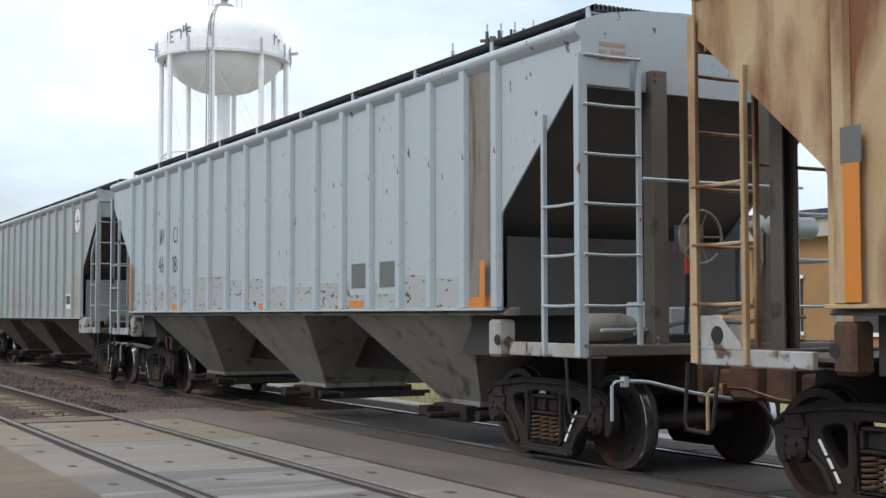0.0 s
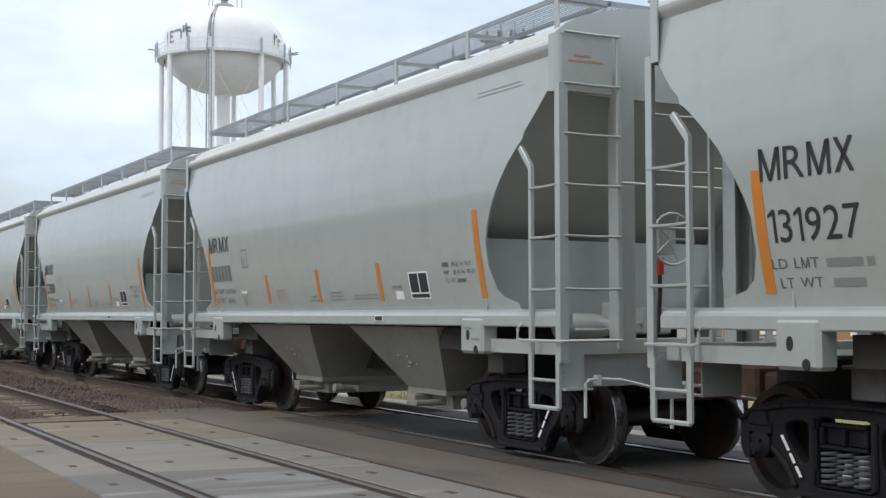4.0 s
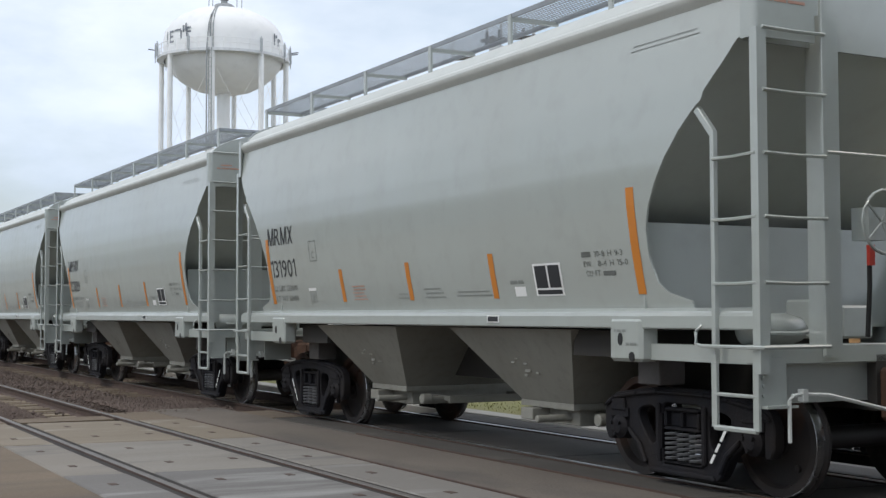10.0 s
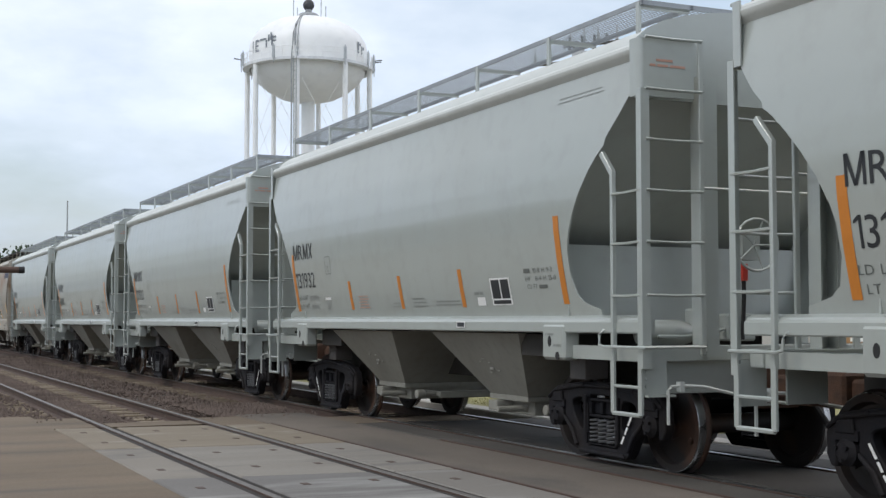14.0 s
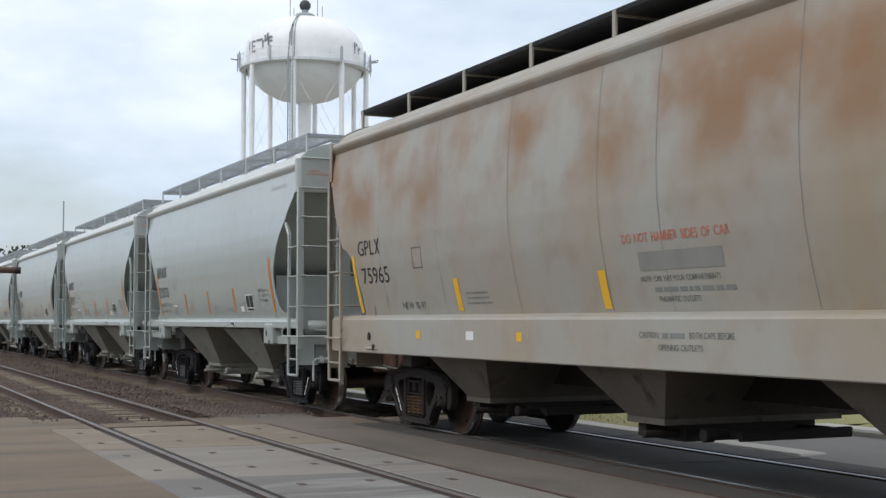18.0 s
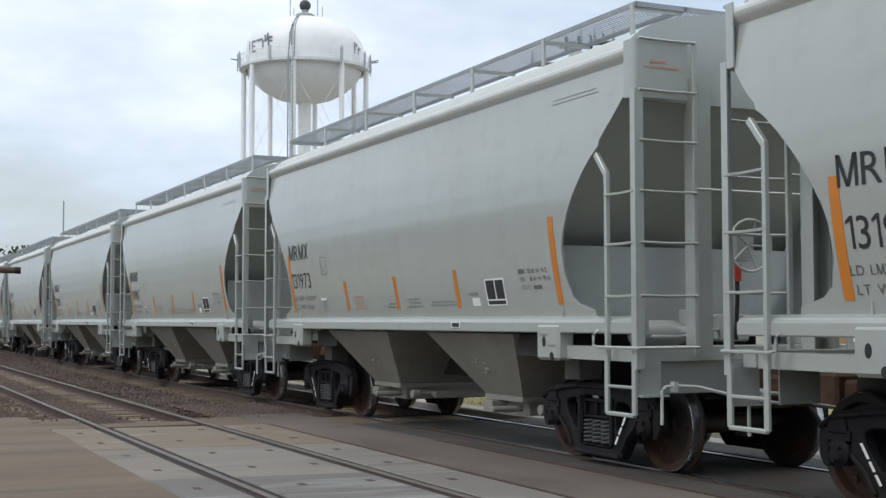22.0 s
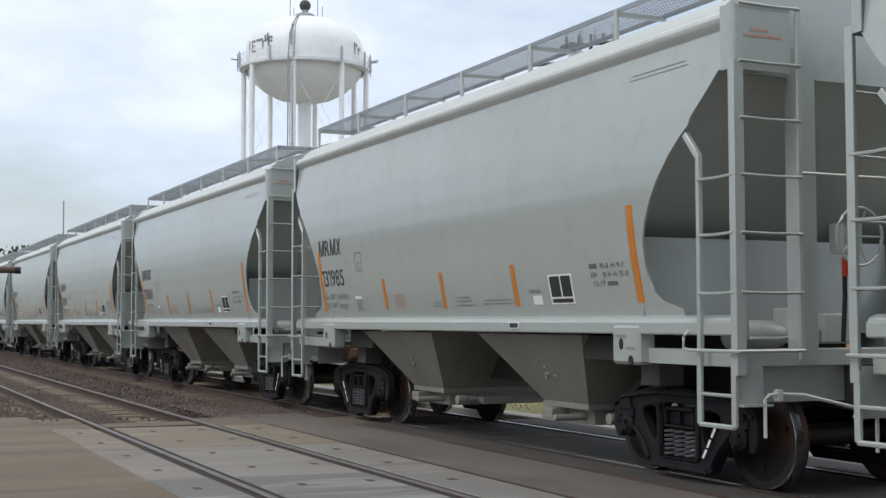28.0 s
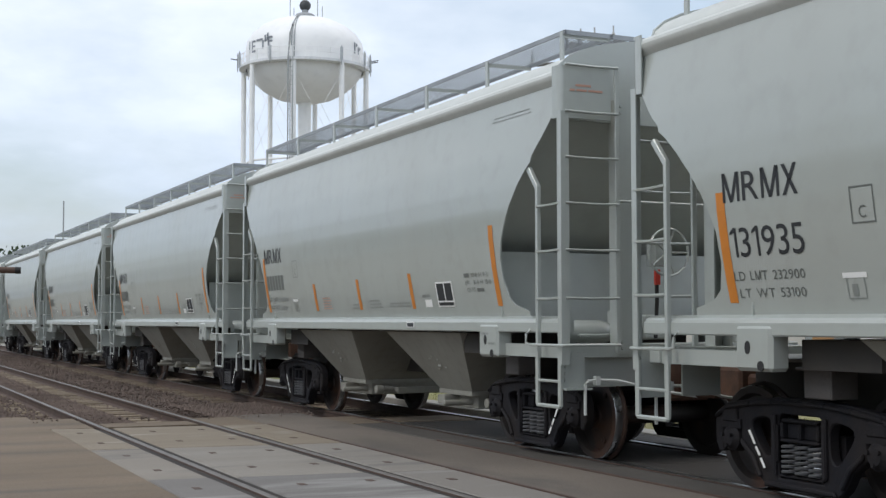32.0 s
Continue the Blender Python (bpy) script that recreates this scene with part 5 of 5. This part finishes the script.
for x0, x1, y0, y1 in ((2.64, NEAR_A - 0.09, 18.70, EDGE + 0.2), (NEAR_A + 0.1, NEAR_B - 0.1, 18.70, EDGE - 1.0), (NEAR_B + 0.09, 5.625, 18.2, EDGE - 0.5), (6.77, FAR_A - 0.09, 17.85, EDGE - 1.2), (FAR_A + 0.1, FAR_B - 0.1, 17.85, EDGE - 1.6)):
    part("road_infill", MB().box(x0, y0, -0.44, x1, y1, -0.018), ASPHALT, road, smooth=0)
part("road_far_side", MB().box(9.62, -60, -0.44, 12.1, 14.2, -0.03), ROAD, road, smooth=0)
part("kerb", MB().box(12.1, -60, -0.44, 12.5, 14.2, 0.06), KERB, road, "pale concrete kerb", bevel=0.03)
part("kerb", MB().box(9.72, 11.5, -0.44, 10.12, 60, -0.004), KERB, road, "pale concrete edge strip", bevel=0.02)


def rail(x):
    sec = [(-0.075, -0.175), (0.075, -0.175), (0.075, -0.16), (0.012, -0.13), (0.012, -0.05), (0.036, -0.035), (0.036, -0.006), (0.026, 0.0), (-0.026, 0.0), (-0.036, -0.006), (-0.036, -0.035), (-0.012, -0.05), (-0.012, -0.13), (-0.075, -0.16)]
    bright = x > 6
    ob = part("rail", MB().prism([(x + a, b) for a, b in sec], -60, 900, 1), [RAIL_SIDE, RAIL_BRIGHT if bright else RAIL_TOP], smooth=0)
    for p in ob.data.polygons:
        if p.normal.z > 0.3 and p.center.z > -0.01:
            p.material_index = 1
    return tagged(ob, "rusty steel rail with a worn bright head", "rail", "rails of the two tracks", "structure")


for x in (NEAR_A, NEAR_B, FAR_A, FAR_B):
    rail(x)

# bed below the crossing panels, seen as the dark flangeways
tagged(part("crossing_bed", MB().box(2.62, -60, -0.44, 5.63, 18.75, -0.075).box(6.76, -60, -0.44, 9.63, 17.9, -0.075), RUBBER, smooth=0), "dark rubber-lined flangeways of the crossing", "crossing", kind="structure")
rng = random.Random(4)
PANEL_L, SKEW = 3.14, 0.14           # the panels' joints lie a little askew to the rails
lug = MB().box(-0.035, -0.065, -0.004, 0.035, 0.065, 0.0025).mesh("lifting_pocket", RAIL_SIDE, 0)


def crossing(name, label, strips, far, count, mat, pockets):
    bank = tagged(new(name), label, "crossing surface", kind="structure")
    for i in range(count):
        y1 = far - i * PANEL_L
        for x0, x1 in strips:
            w, l = x1 - x0, PANEL_L - 0.03
            sk = -SKEW * w
            stuff = mat[min(i, len(mat) - 1)]
            me = shared((name, x0, stuff.name), lambda: MB().prism([(0, -l), (w, -l + sk), (w, sk), (0, 0)], -0.07, 0, 2).mesh("panel", stuff, 0, 0.012))
            p = part("panel", me, None, bank)
            p.location = (x0, y1 - SKEW * (x0 - strips[0][0]), -0.004 - 0.006 * rng.random())
            p.rotation_euler = (0, 0.0015 * (rng.random() - 0.5), 0)
            if pockets and i < 6:
                for yy in (-0.8, -2.35):
                    for fx in ((0.45,) if w < 0.9 else (0.3, 0.84)):
                        k = part("lifting_pocket", lug, None, p)
                        k.location = (w * fx, yy, 0.001)
    return bank


for rx in (NEAR_A, NEAR_B, FAR_A, FAR_B):
    for g in (-1, 1):
        x0, x1 = sorted((rx + g * (0.048 if g < 0 else 0.075), rx + g * 0.125))
        tagged(part("rubber_seal", MB().box(x0, -10, -0.07, x1, 18.4 if rx < 6 else 17.6, -0.02), SEAL, smooth=0), "dark rubber seal strip beside the rail", "seal", "rubber seals", "structure")
crossing("concrete_crossing", "weathered concrete crossing panels between the rails", [(2.65, NEAR_A - 0.13), (NEAR_A + 0.13, NEAR_B - 0.13), (NEAR_B + 0.13, 5.61)], 18.55, 9, [TAN_CONCRETE, CONCRETE, BLUE_CONCRETE, CONCRETE, TAN_CONCRETE], True)
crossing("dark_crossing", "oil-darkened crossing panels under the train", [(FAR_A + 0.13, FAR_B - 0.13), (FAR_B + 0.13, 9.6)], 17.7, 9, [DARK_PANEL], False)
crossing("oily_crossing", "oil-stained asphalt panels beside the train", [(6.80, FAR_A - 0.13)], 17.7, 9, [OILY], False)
# thin steel edge angles along the panels
for x in (5.615, 6.785):
    tagged(part("edge_angle", MB().box(x - 0.012, -10, -0.06, x + 0.012, 18.1 if x < 6 else 14.8, 0.004), RAIL_SIDE, smooth=0), "rusty steel edging of the crossing panels", "edging", kind="structure")

# ties of both tracks beyond the road
tie = MB().box(-1.3, -0.115, -0.18, 1.3, 0.115, 0.0).mesh("tie", TIE, 0, 0.012)
for cx, n in (((NEAR_A + NEAR_B) / 2, 75), (TRACK_X, 60)):
    track = tagged(new("track_ties"), "weathered wooden ties half buried in ballast", "ties", kind="structure")
    for i in range(n):
        o = part("tie", tie, None, track)
        o.location = (cx + 0.03 * (rng.random() - 0.5), EDGE + 0.35 + 0.53 * i + 0.03 * rng.random(), -0.150 - 0.012 * rng.random())
        o.rotation_euler = (0.01 * (rng.random() - 0.5), 0, 0.02 * (rng.random() - 0.5))


# loose stones of the ballast
def stones(n, x0, x1, y0, y1, top, power, seed):
    r = np.random.RandomState(seed)
    base_v = np.array([(1, 0, 0), (-1, 0, 0), (0, 1, 0), (0, -1, 0), (0, 0, 1), (0, 0, -1)], float)
    base_f = np.array([(0, 2, 4), (2, 1, 4), (1, 3, 4), (3, 0, 4), (2, 0, 5), (1, 2, 5), (3, 1, 5), (0, 3, 5)])
    c = np.stack([r.uniform(x0, x1, n), y0 + (y1 - y0) * r.uniform(0, 1, n) ** power, np.zeros(n)], 1)
    size = r.uniform(0.013, 0.034, n) * (1 + 0.02 * (c[:, 1] - y0))
    c[:, 2] = top(c[:, 0]) + 0.3 * size
    a = r.uniform(0, 6.28, n)
    v = base_v[None] * (size[:, None] * r.uniform(0.6, 1.25, (n, 3)))[:, None, :] + r.normal(0, 0.25, (n, 6, 3)) * size[:, None, None] * 0.5
    rot = np.stack([np.stack([np.cos(a), -np.sin(a), 0 * a], 1), np.stack([np.sin(a), np.cos(a), 0 * a], 1), np.stack([0 * a, 0 * a, 1 + 0 * a], 1)], 1)
    v = np.einsum("nij,nkj->nki", rot, v) + c[:, None]
    f = base_f[None] + 6 * np.arange(n)[:, None, None]
    me = bpy.data.meshes.new("ballast_stones")
    me.from_pydata(v.reshape(-1, 3).tolist(), [], f.reshape(-1, 3).tolist())
    me.materials.append(STONE)
    return tagged(new("ballast_stones", me), "loose brown ballast stones along the tracks", "ballast", kind="stuff")


def bed_top(x):
    off_tie = np.where(np.abs(x - 4.1) < 1.4, -0.195, np.where(np.abs(x - TRACK_X) < 1.4, -0.19, -0.16))
    return np.where(x < 1.5, -0.20 - (1.5 - x) * 0.26, off_tie)


stones(34000, 0.9, 10.0, EDGE - 0.1, 62, bed_top, 1.7, 3)
stones(6000, 3.42, 4.25, EDGE - 0.9, 44, lambda x: -0.14 + 0 * x, 1.6, 12)
stones(2500, 1.6, 3.2, EDGE + 0.1, 44, lambda x: -0.142 + 0 * x, 1.6, 13)
# a heap of ballast spilling on the road's edge between the tracks
stones(3000, 5.4, 7.0, EDGE - 0.5, EDGE + 3.0, lambda x: -0.05 + 0 * x, 1.0, 5)
stones(60, 2.4, 7.0, 19.5, EDGE, lambda x: -0.014 + 0 * x, 0.5, 6)

# ---- beyond the train ----
def blades(n, x0, x1, y0, y1, z, h, seed):
    r = np.random.RandomState(seed)
    c = np.stack([r.uniform(x0, x1, n), r.uniform(y0, y1, n), np.full(n, z)], 1)
    a, hh = r.uniform(0, 6.28, n), h * r.uniform(0.4, 1.2, n)
    d = np.stack([np.cos(a), np.sin(a), 0 * a], 1) * (0.006 + 0.006 * r.rand(n))[:, None]
    tip = c + np.stack([r.normal(0, 0.4, n) * hh, r.normal(0, 0.4, n) * hh, hh], 1)
    v = np.stack([c - d, c + d, tip], 1).reshape(-1, 3)
    me = bpy.data.meshes.new("grass")
    me.from_pydata(v.tolist(), [], (np.arange(3 * n).reshape(n, 3)).tolist())
    me.materials.append(GRASS)
    return tagged(new("grass", me), "dry yellow-green grass beyond the railway", "grass", kind="stuff")


blades(9000, 12.5, 24, 2, 14.2, 0.0, 0.05, 8)
blades(30000, 10.16, 24, 14.2, 44, 0.0, 0.05, 9)
tagged(part("verge", MB().grid([[(x, y, z) for x, z in ((12.45, -0.05), (13.2, 0.02), (16, 0.05), (25, -0.05), (45, -0.40))] for y in (-40, 0, 14.2)])
            .grid([[(x, y, z) for x, z in ((10.10, -0.05), (11.2, 0.01), (16, 0.05), (25, -0.05), (45, -0.40))] for y in (14.2, 20, 45, 90)]), VERGE, smooth=60), "raised grassy verge beyond the kerb", "ground", kind="structure")
bld = thing("roadside_building", "low tan-brown building with a pale fascia beyond the railway", "building")
bld.location = (30, 26, 0)
part("wall", MB().box(0, -9, -0.42, 14, 9, 3.9), material("tan_wall", (0.36, 0.21, 0.10), 0.85, second=(0.28, 0.16, 0.08), scale=0.8), bld)
part("fascia", MB().box(-0.35, -9.3, 3.9, 14.3, 9.3, 4.5), KERB, bld)
part("roof", MB().box(-0.5, -9.5, 4.5, 14.5, 9.5, 4.75), INK_BLUE, bld)
for y in (-6, -2, 2, 6):
    w = part("window", MB().box(-0.06, y - 0.9, 0.9, 0.0, y + 0.9, 2.6), DARK_METAL, bld)
    part("frame", MB().box(-0.10, y - 1.0, 0.78, -0.05, y + 1.0, 0.9).box(-0.10, y - 1.0, 2.6, -0.05, y + 1.0, 2.72), DECAL_WHITE, w)

# utility pole with a crossarm, cut-outs and transformer
pole = thing("utility_pole", "wooden utility pole with crossarm, insulators and grey transformer", "utility pole")
pole.location = (23.1, 38.95, -0.36)
part("pole", MB().lathe([(0.17, -0.06), (0.12, 11.62), (0, 11.62)], 12), POLE_WOOD, pole)
ang = 0.85
ax = Vector((math.cos(ang), -math.sin(ang), 0))
for zz, a0, a1 in ((11.5, -0.45, 1.9), (10.92, -1.65, 1.2)):
    part("crossarm", MB().tube([tuple(a0 * ax + Vector((0, 0, zz))), tuple(a1 * ax + Vector((0, 0, zz)))], 0.06, 6), POLE_WOOD, pole)
ins = MB().lathe([(0.03, 0), (0.07, 0.03), (0.04, 0.06), (0.08, 0.10), (0.04, 0.14), (0.07, 0.18), (0.03, 0.24), (0.03, 0.42), (0, 0.42)], 10).mesh("insulator", PORCELAIN, 60)
for a, zz in ((-1.5, 10.97), (-0.2, 11.55), (0.31, 11.55), (0.82, 11.55), (1.5, 11.55)):
    o = part("insulator", ins, None, pole)
    o.scale = (1.0, 1.0, 1.25)
    o.location = a * ax + Vector((0, 0, zz))
cut = MB().lathe([(0.05, 0), (0.09, 0.05), (0.05, 0.1), (0.09, 0.15), (0.05, 0.2), (0.05, 0.5), (0, 0.5)], 8).mesh("cut_out", DARK_METAL, 60)
for k in range(4):
    o = part("cut_out", cut, None, pole)
    o.scale = (1.0, 1.0, 1.1)
    o.location = (-0.3 + 0.45 * k) * ax + Vector((0, -0.15, 11.25))
part("transformer", MB().lathe([(0.0, 10.2), (0.28, 10.2), (0.30, 10.3), (0.30, 11.1), (0.25, 11.2), (0, 11.25)], 16, centre=(0.0, -0.36, 0)), PORCELAIN, pole)
mast = thing("antenna_mast", "thin grey antenna mast far behind the train", "mast")
mast.location = (17.75, 118.7, -0.42)
part("mast_tube", MB().lathe([(0.09, 0), (0.06, 12.6), (0, 12.6)], 8), TANK_GREY, mast)
part("base", MB().box(-0.3, -0.3, 0, 0.3, 0.3, 0.4), KERB, mast)

# post with a brown pipe arm beside the empty track
post = thing("pipe_post", "dark steel post with a short brown pipe arm", "post")
post.location = (0.75, 14.2, -0.03)
part("upright", MB().lathe([(0.06, 0), (0.06, 2.35), (0, 2.35)], 12), DARK_METAL, post)
part("arm", MB().tube([(-0.3, 0, 2.05), (0.90, 0.05, 2.05)], 0.034, 12), BROWN_BAR, post, "brown pipe with a dark end")
part("cap", MB().lathe([(0, 0.95), (0.036, 0.95), (0.036, 0.89)], 12, centre=(0, 0.05, 2.05), axis="x"), RUBBER, post)
part("foot_plate", MB().box(-0.15, -0.15, 0, 0.15, 0.15, 0.03), DARK_METAL, post)


# a tree far beyond, at the edge of the view
def tree(x, y, h, seed):
    r = random.Random(seed)
    t = thing("tree", "broad green deciduous tree far along the railway", "tree")
    t.location = (x, y, -0.42)
    tr = MB().lathe([(0.35, 0), (0.28, h * 0.25), (0.2, h * 0.5), (0.05, h * 0.85)], 10)
    tips = []
    for k in range(9):
        a, l = k * 2.4, h * r.uniform(0.25, 0.4)
        z = h * r.uniform(0.3, 0.6)
        tip = (l * math.cos(a), l * math.sin(a), z + l * 0.7)
        tr.tube([(0, 0, z), (tip[0] * 0.5, tip[1] * 0.5, z + l * 0.45), tip], 0.08, 5)
        tips.append(tip)
    part("trunk", tr, POLE_WOOD, t)
    mb = MB()
    for k in range(2600):
        c = r.choice(tips + [(0, 0, h * 0.8)])
        p = [c[i] + r.gauss(0, h * 0.085) for i in range(3)]
        q = Euler((r.uniform(0, 6), r.uniform(0, 6), r.uniform(0, 6))).to_matrix() * 0.22
        mb.add([Vector(p) + q @ Vector(v) for v in ((-1, -0.5, 0), (1, -0.5, 0), (1, 0.5, 0.2), (-1, 0.5, 0.2))], [(0, 1, 2, 3)])
    part("crown", mb, material("leaves", (0.055, 0.085, 0.04), 0.8, second=(0.035, 0.06, 0.03), scale=1.0), t, smooth=0)
    return t


tree(14.6, 160, 10.4, 2)


def hedge_row():
    """A far belt of trees on the other side of the road, which the glossy cars mirror."""
    r = np.random.RandomState(11)
    n = 16000
    y = r.uniform(-160, 260, n)
    top = 11.5 + 2.5 * np.sin(y * 0.11) + 1.8 * np.sin(y * 0.37 + 1) + 1.2 * np.sin(y * 0.9 + 2)
    c = np.stack([-75 + r.normal(0, 3.0, n), y, -0.4 + top * r.uniform(0, 1, n) ** 0.8], 1)
    d1, d2 = r.normal(0, 0.6, (n, 3)), r.normal(0, 0.6, (n, 3))
    v = np.stack([c - d1, c + d2, c + d1, c - d2], 1).reshape(-1, 3)
    me = bpy.data.meshes.new("tree_belt")
    me.from_pydata(v.tolist(), [], np.arange(4 * n).reshape(n, 4).tolist())
    me.materials.append(bpy.data.materials["leaves"])
    return tagged(new("tree_belt", me), "far belt of green trees across the road", "trees", kind="stuff")


hedge_row()

# ---- water tower ----
tower = thing("water_tower", "white multi-leg steel water tower with a rounded tank and balcony", "water tower")
TX, TY = 45.0, 132.57
tower.location = (TX, TY, 0)
ZB = 28.75
FACE = math.atan2(-TY, -TX)            # towards the crossing


def round_at(phi, r):
    """A place at radius r; phi in degrees from the crossing's side, growing to the right as seen from there."""
    a = FACE + radians(phi)
    return r * math.cos(a), r * math.sin(a)


bowl = [(0.0, 25.0), (1.5, 25.1), (3.0, 25.5), (4.4, 26.25), (5.4, 27.1), (6.0, 27.9), (6.3, 28.75)]
dome = [(6.35, 28.75), (6.40, 29.6), (6.40, 30.6), (6.22, 31.5), (5.65, 32.4), (4.7, 33.2), (3.4, 33.85), (1.8, 34.25), (0, 34.35)]
part("bowl", MB().lathe(bowl, 56), TANK, tower, smooth=50)
dome_ob = part("dome", MB().lathe(dome, 56), TANK, tower, smooth=50)
part("riser", MB().lathe([(0.72, -0.4), (0.72, 25.1)], 20), TANK, tower)
part("balcony", MB().lathe([(6.35, ZB - 0.35), (7.0, ZB - 0.30), (7.05, ZB - 0.28), (7.05, ZB), (6.35, ZB)], 56), BALCONY, tower, smooth=30)
leg = MB().lathe([(0.28, -0.4), (0.28, ZB - 0.3)], 14).mesh("leg", TANK, 60)
for k in range(8):
    q = part("leg", leg, None, tower)
    q.location = (*round_at(-10 + 45 * k, 6.7), 0)
for k in range(8):
    p0, p1 = round_at(-10 + 45 * k, 6.7), round_at(35 + 45 * k, 6.7)
    for z in (9.5, 18.3):
        part("strut", MB().tube([(*p0, z), (*p1, z)], 0.12, 6), TANK, tower)
    for z0, z1 in ((0, 9.5), (9.5, 18.3), (18.3, 27.5)):
        part("tie_rod", MB().tube([(*p0, z0), (*p1, z1)], 0.018, 5).tube([(*p1, z0), (*p0, z1)], 0.018, 5), TANK, tower)
postm = MB().box(-0.04, -0.04, ZB, 0.04, 0.04, ZB + 1.15).mesh("rail_post", TANK, 0)
for k in range(32):
    q = part("rail_post", postm, None, tower)
    q.location = (*round_at(k * 11.25, 6.98), 0)
for z in (0.6, 1.12):
    part("handrail", MB().tube([(*round_at(a, 6.98), ZB + z) for a in range(0, 361, 8)], 0.04, 5), TANK, tower)
# ladder and cable run up the front, finial ball and aerials on top
lad = MB()
for o in (-2.2, 0.2):
    lad.tube([(*round_at(-10 + o, 7.15), 0), (*round_at(-10 + o, 7.15), ZB)], 0.04, 5)
    lad.tube([(*round_at(-10 + o, r + 0.08), z) for r, z in dome[:-1]], 0.05, 5)
for i in range(60):
    lad.tube([(*round_at(-12.2, 7.15), 0.4 + i * 0.47), (*round_at(-9.8, 7.15), 0.4 + i * 0.47)], 0.02, 4)
part("ladder", lad, TANK_GREY, tower)
part("cable_run", MB().tube([(*round_at(-14, 7.1), 0), (*round_at(-14, 7.1), ZB), (*round_at(-14, 6.5), 30.8), (*round_at(-14, 6.35), 31.4), (*round_at(-13, 5.75), 32.4), (*round_at(-12, 4.0), 33.7), (*round_at(-10, 1.6), 34.42)], 0.075, 6), TANK_GREY, tower)
part("vent", MB().lathe([(1.15, 34.2), (1.15, 34.6), (0.9, 34.8), (0.35, 34.95), (0.35, 35.3)], 16), TANK_GREY, tower)
part("ball", MB().lathe([(0.62 * math.cos(a), 35.75 + 0.62 * math.sin(a)) for a in [math.pi * (i / 12 - 0.5) for i in range(13)]], 20), DARK_METAL, tower, "dark finial ball", smooth=60)
for dx, dy, hh in ((-1.6, 0.3, 1.9), (1.3, -0.4, 2.8), (2.2, 0.6, 1.6), (-1.2, 0.2, 1.0)):
    part("aerial", MB().tube([(dx, dy, 34.0), (dx, dy, 34.4 + hh)], 0.045, 5), TANK_GREY, tower)
# panel antennas clamped round the balcony
ant = MB().box(-0.13, -0.08, ZB - 0.1, 0.13, 0.08, ZB + 1.25).tube([(0, 0, ZB - 0.6), (0, 0, ZB + 1.45)], 0.05, 5).mesh("panel_antenna", ANTENNA, 0)
for phi in (-84, -74, -30, 32, 62, 78, 94, 150, 200, 240):
    q = part("panel_antenna", ant, None, tower)
    q.location = (*round_at(phi, 7.2), 0)
    q.rotation_euler = (0, 0, FACE + radians(phi + 90))
for phi in (-93, 95, 88):
    x, y = round_at(phi, 7.6)
    part("whip_antenna", MB().tube([(*round_at(phi, 7.0), ZB + 0.9), (x, y, ZB + 1.0), (*round_at(phi, 8.0), ZB + 1.05)], 0.06, 5), DARK_METAL, tower)
# worn dark lettering on the dome, no longer legible: plain strokes
MARKS = ((-66, ((0, 0.0, 0.2, 1.3),)), (-60, ((0, 0.0, 0.22, 1.3), (2, 1.08, 0.5, 0.2), (2, 0.55, 0.4, 0.18), (2, 0.0, 0.5, 0.2))), (-52, ((0, 1.1, 1.0, 0.2),)),
         (-44, ((0, 0.2, 0.22, 0.9), (3, 0.9, 0.25, 0.7), (6, 1.0, 0.22, 0.8))), (-37, ((0, 1.2, 0.6, 0.2), (1, 0.8, 0.5, 0.18), (0, 0.4, 0.2, 0.9))),
         (54, ((0, 0.1, 0.25, 1.2), (3, 0.9, 0.3, 0.3))), (61, ((0, 0.1, 0.22, 0.8), (3, 0.6, 0.3, 0.3))))
for phi0, strokes in MARKS:
    for dphi, z0, w, h_ in strokes:
        span = math.degrees(w / 6.43)
        mb = MB().grid([[(*round_at(phi0 + dphi + span * i / 2, 6.43), 29.75 + z0 + j * h_) for i in range(3)] for j in (0, 1)])
        part("stroke", mb, FADED, dome_ob)


# ---- what moves ----
def motions():
    times = [0, 2, 4, 6, 9, 11, 13, 15, 17.5, 19, 21, 23, 25, 28, 32]
    for car, behind in CARS:
        walk(car, [(t, pose(TRACK_X, tail_of_first(t) + behind, 0)) for t in times])
    spinning = [o for o in scene.objects if o.name.split(".")[0] == "wheelset"]
    lead = spinning[0]
    rows, t = [], 0.0
    for k in range(0, 961):
        t = k / FPS
        rows.append((t, Matrix.Rotation((tail_of_first(0) - tail_of_first(t)) / WHEEL_R % (2 * math.pi), 4, "X")))
    walk(lead, rows)
    act, slot = lead.animation_data.action, lead.animation_data.action_slot
    for o in spinning[1:]:
        o.rotation_mode = "QUATERNION"
        o.animation_data_create()
        o.animation_data.action = act
        o.animation_data.action_slot = slot


motions()
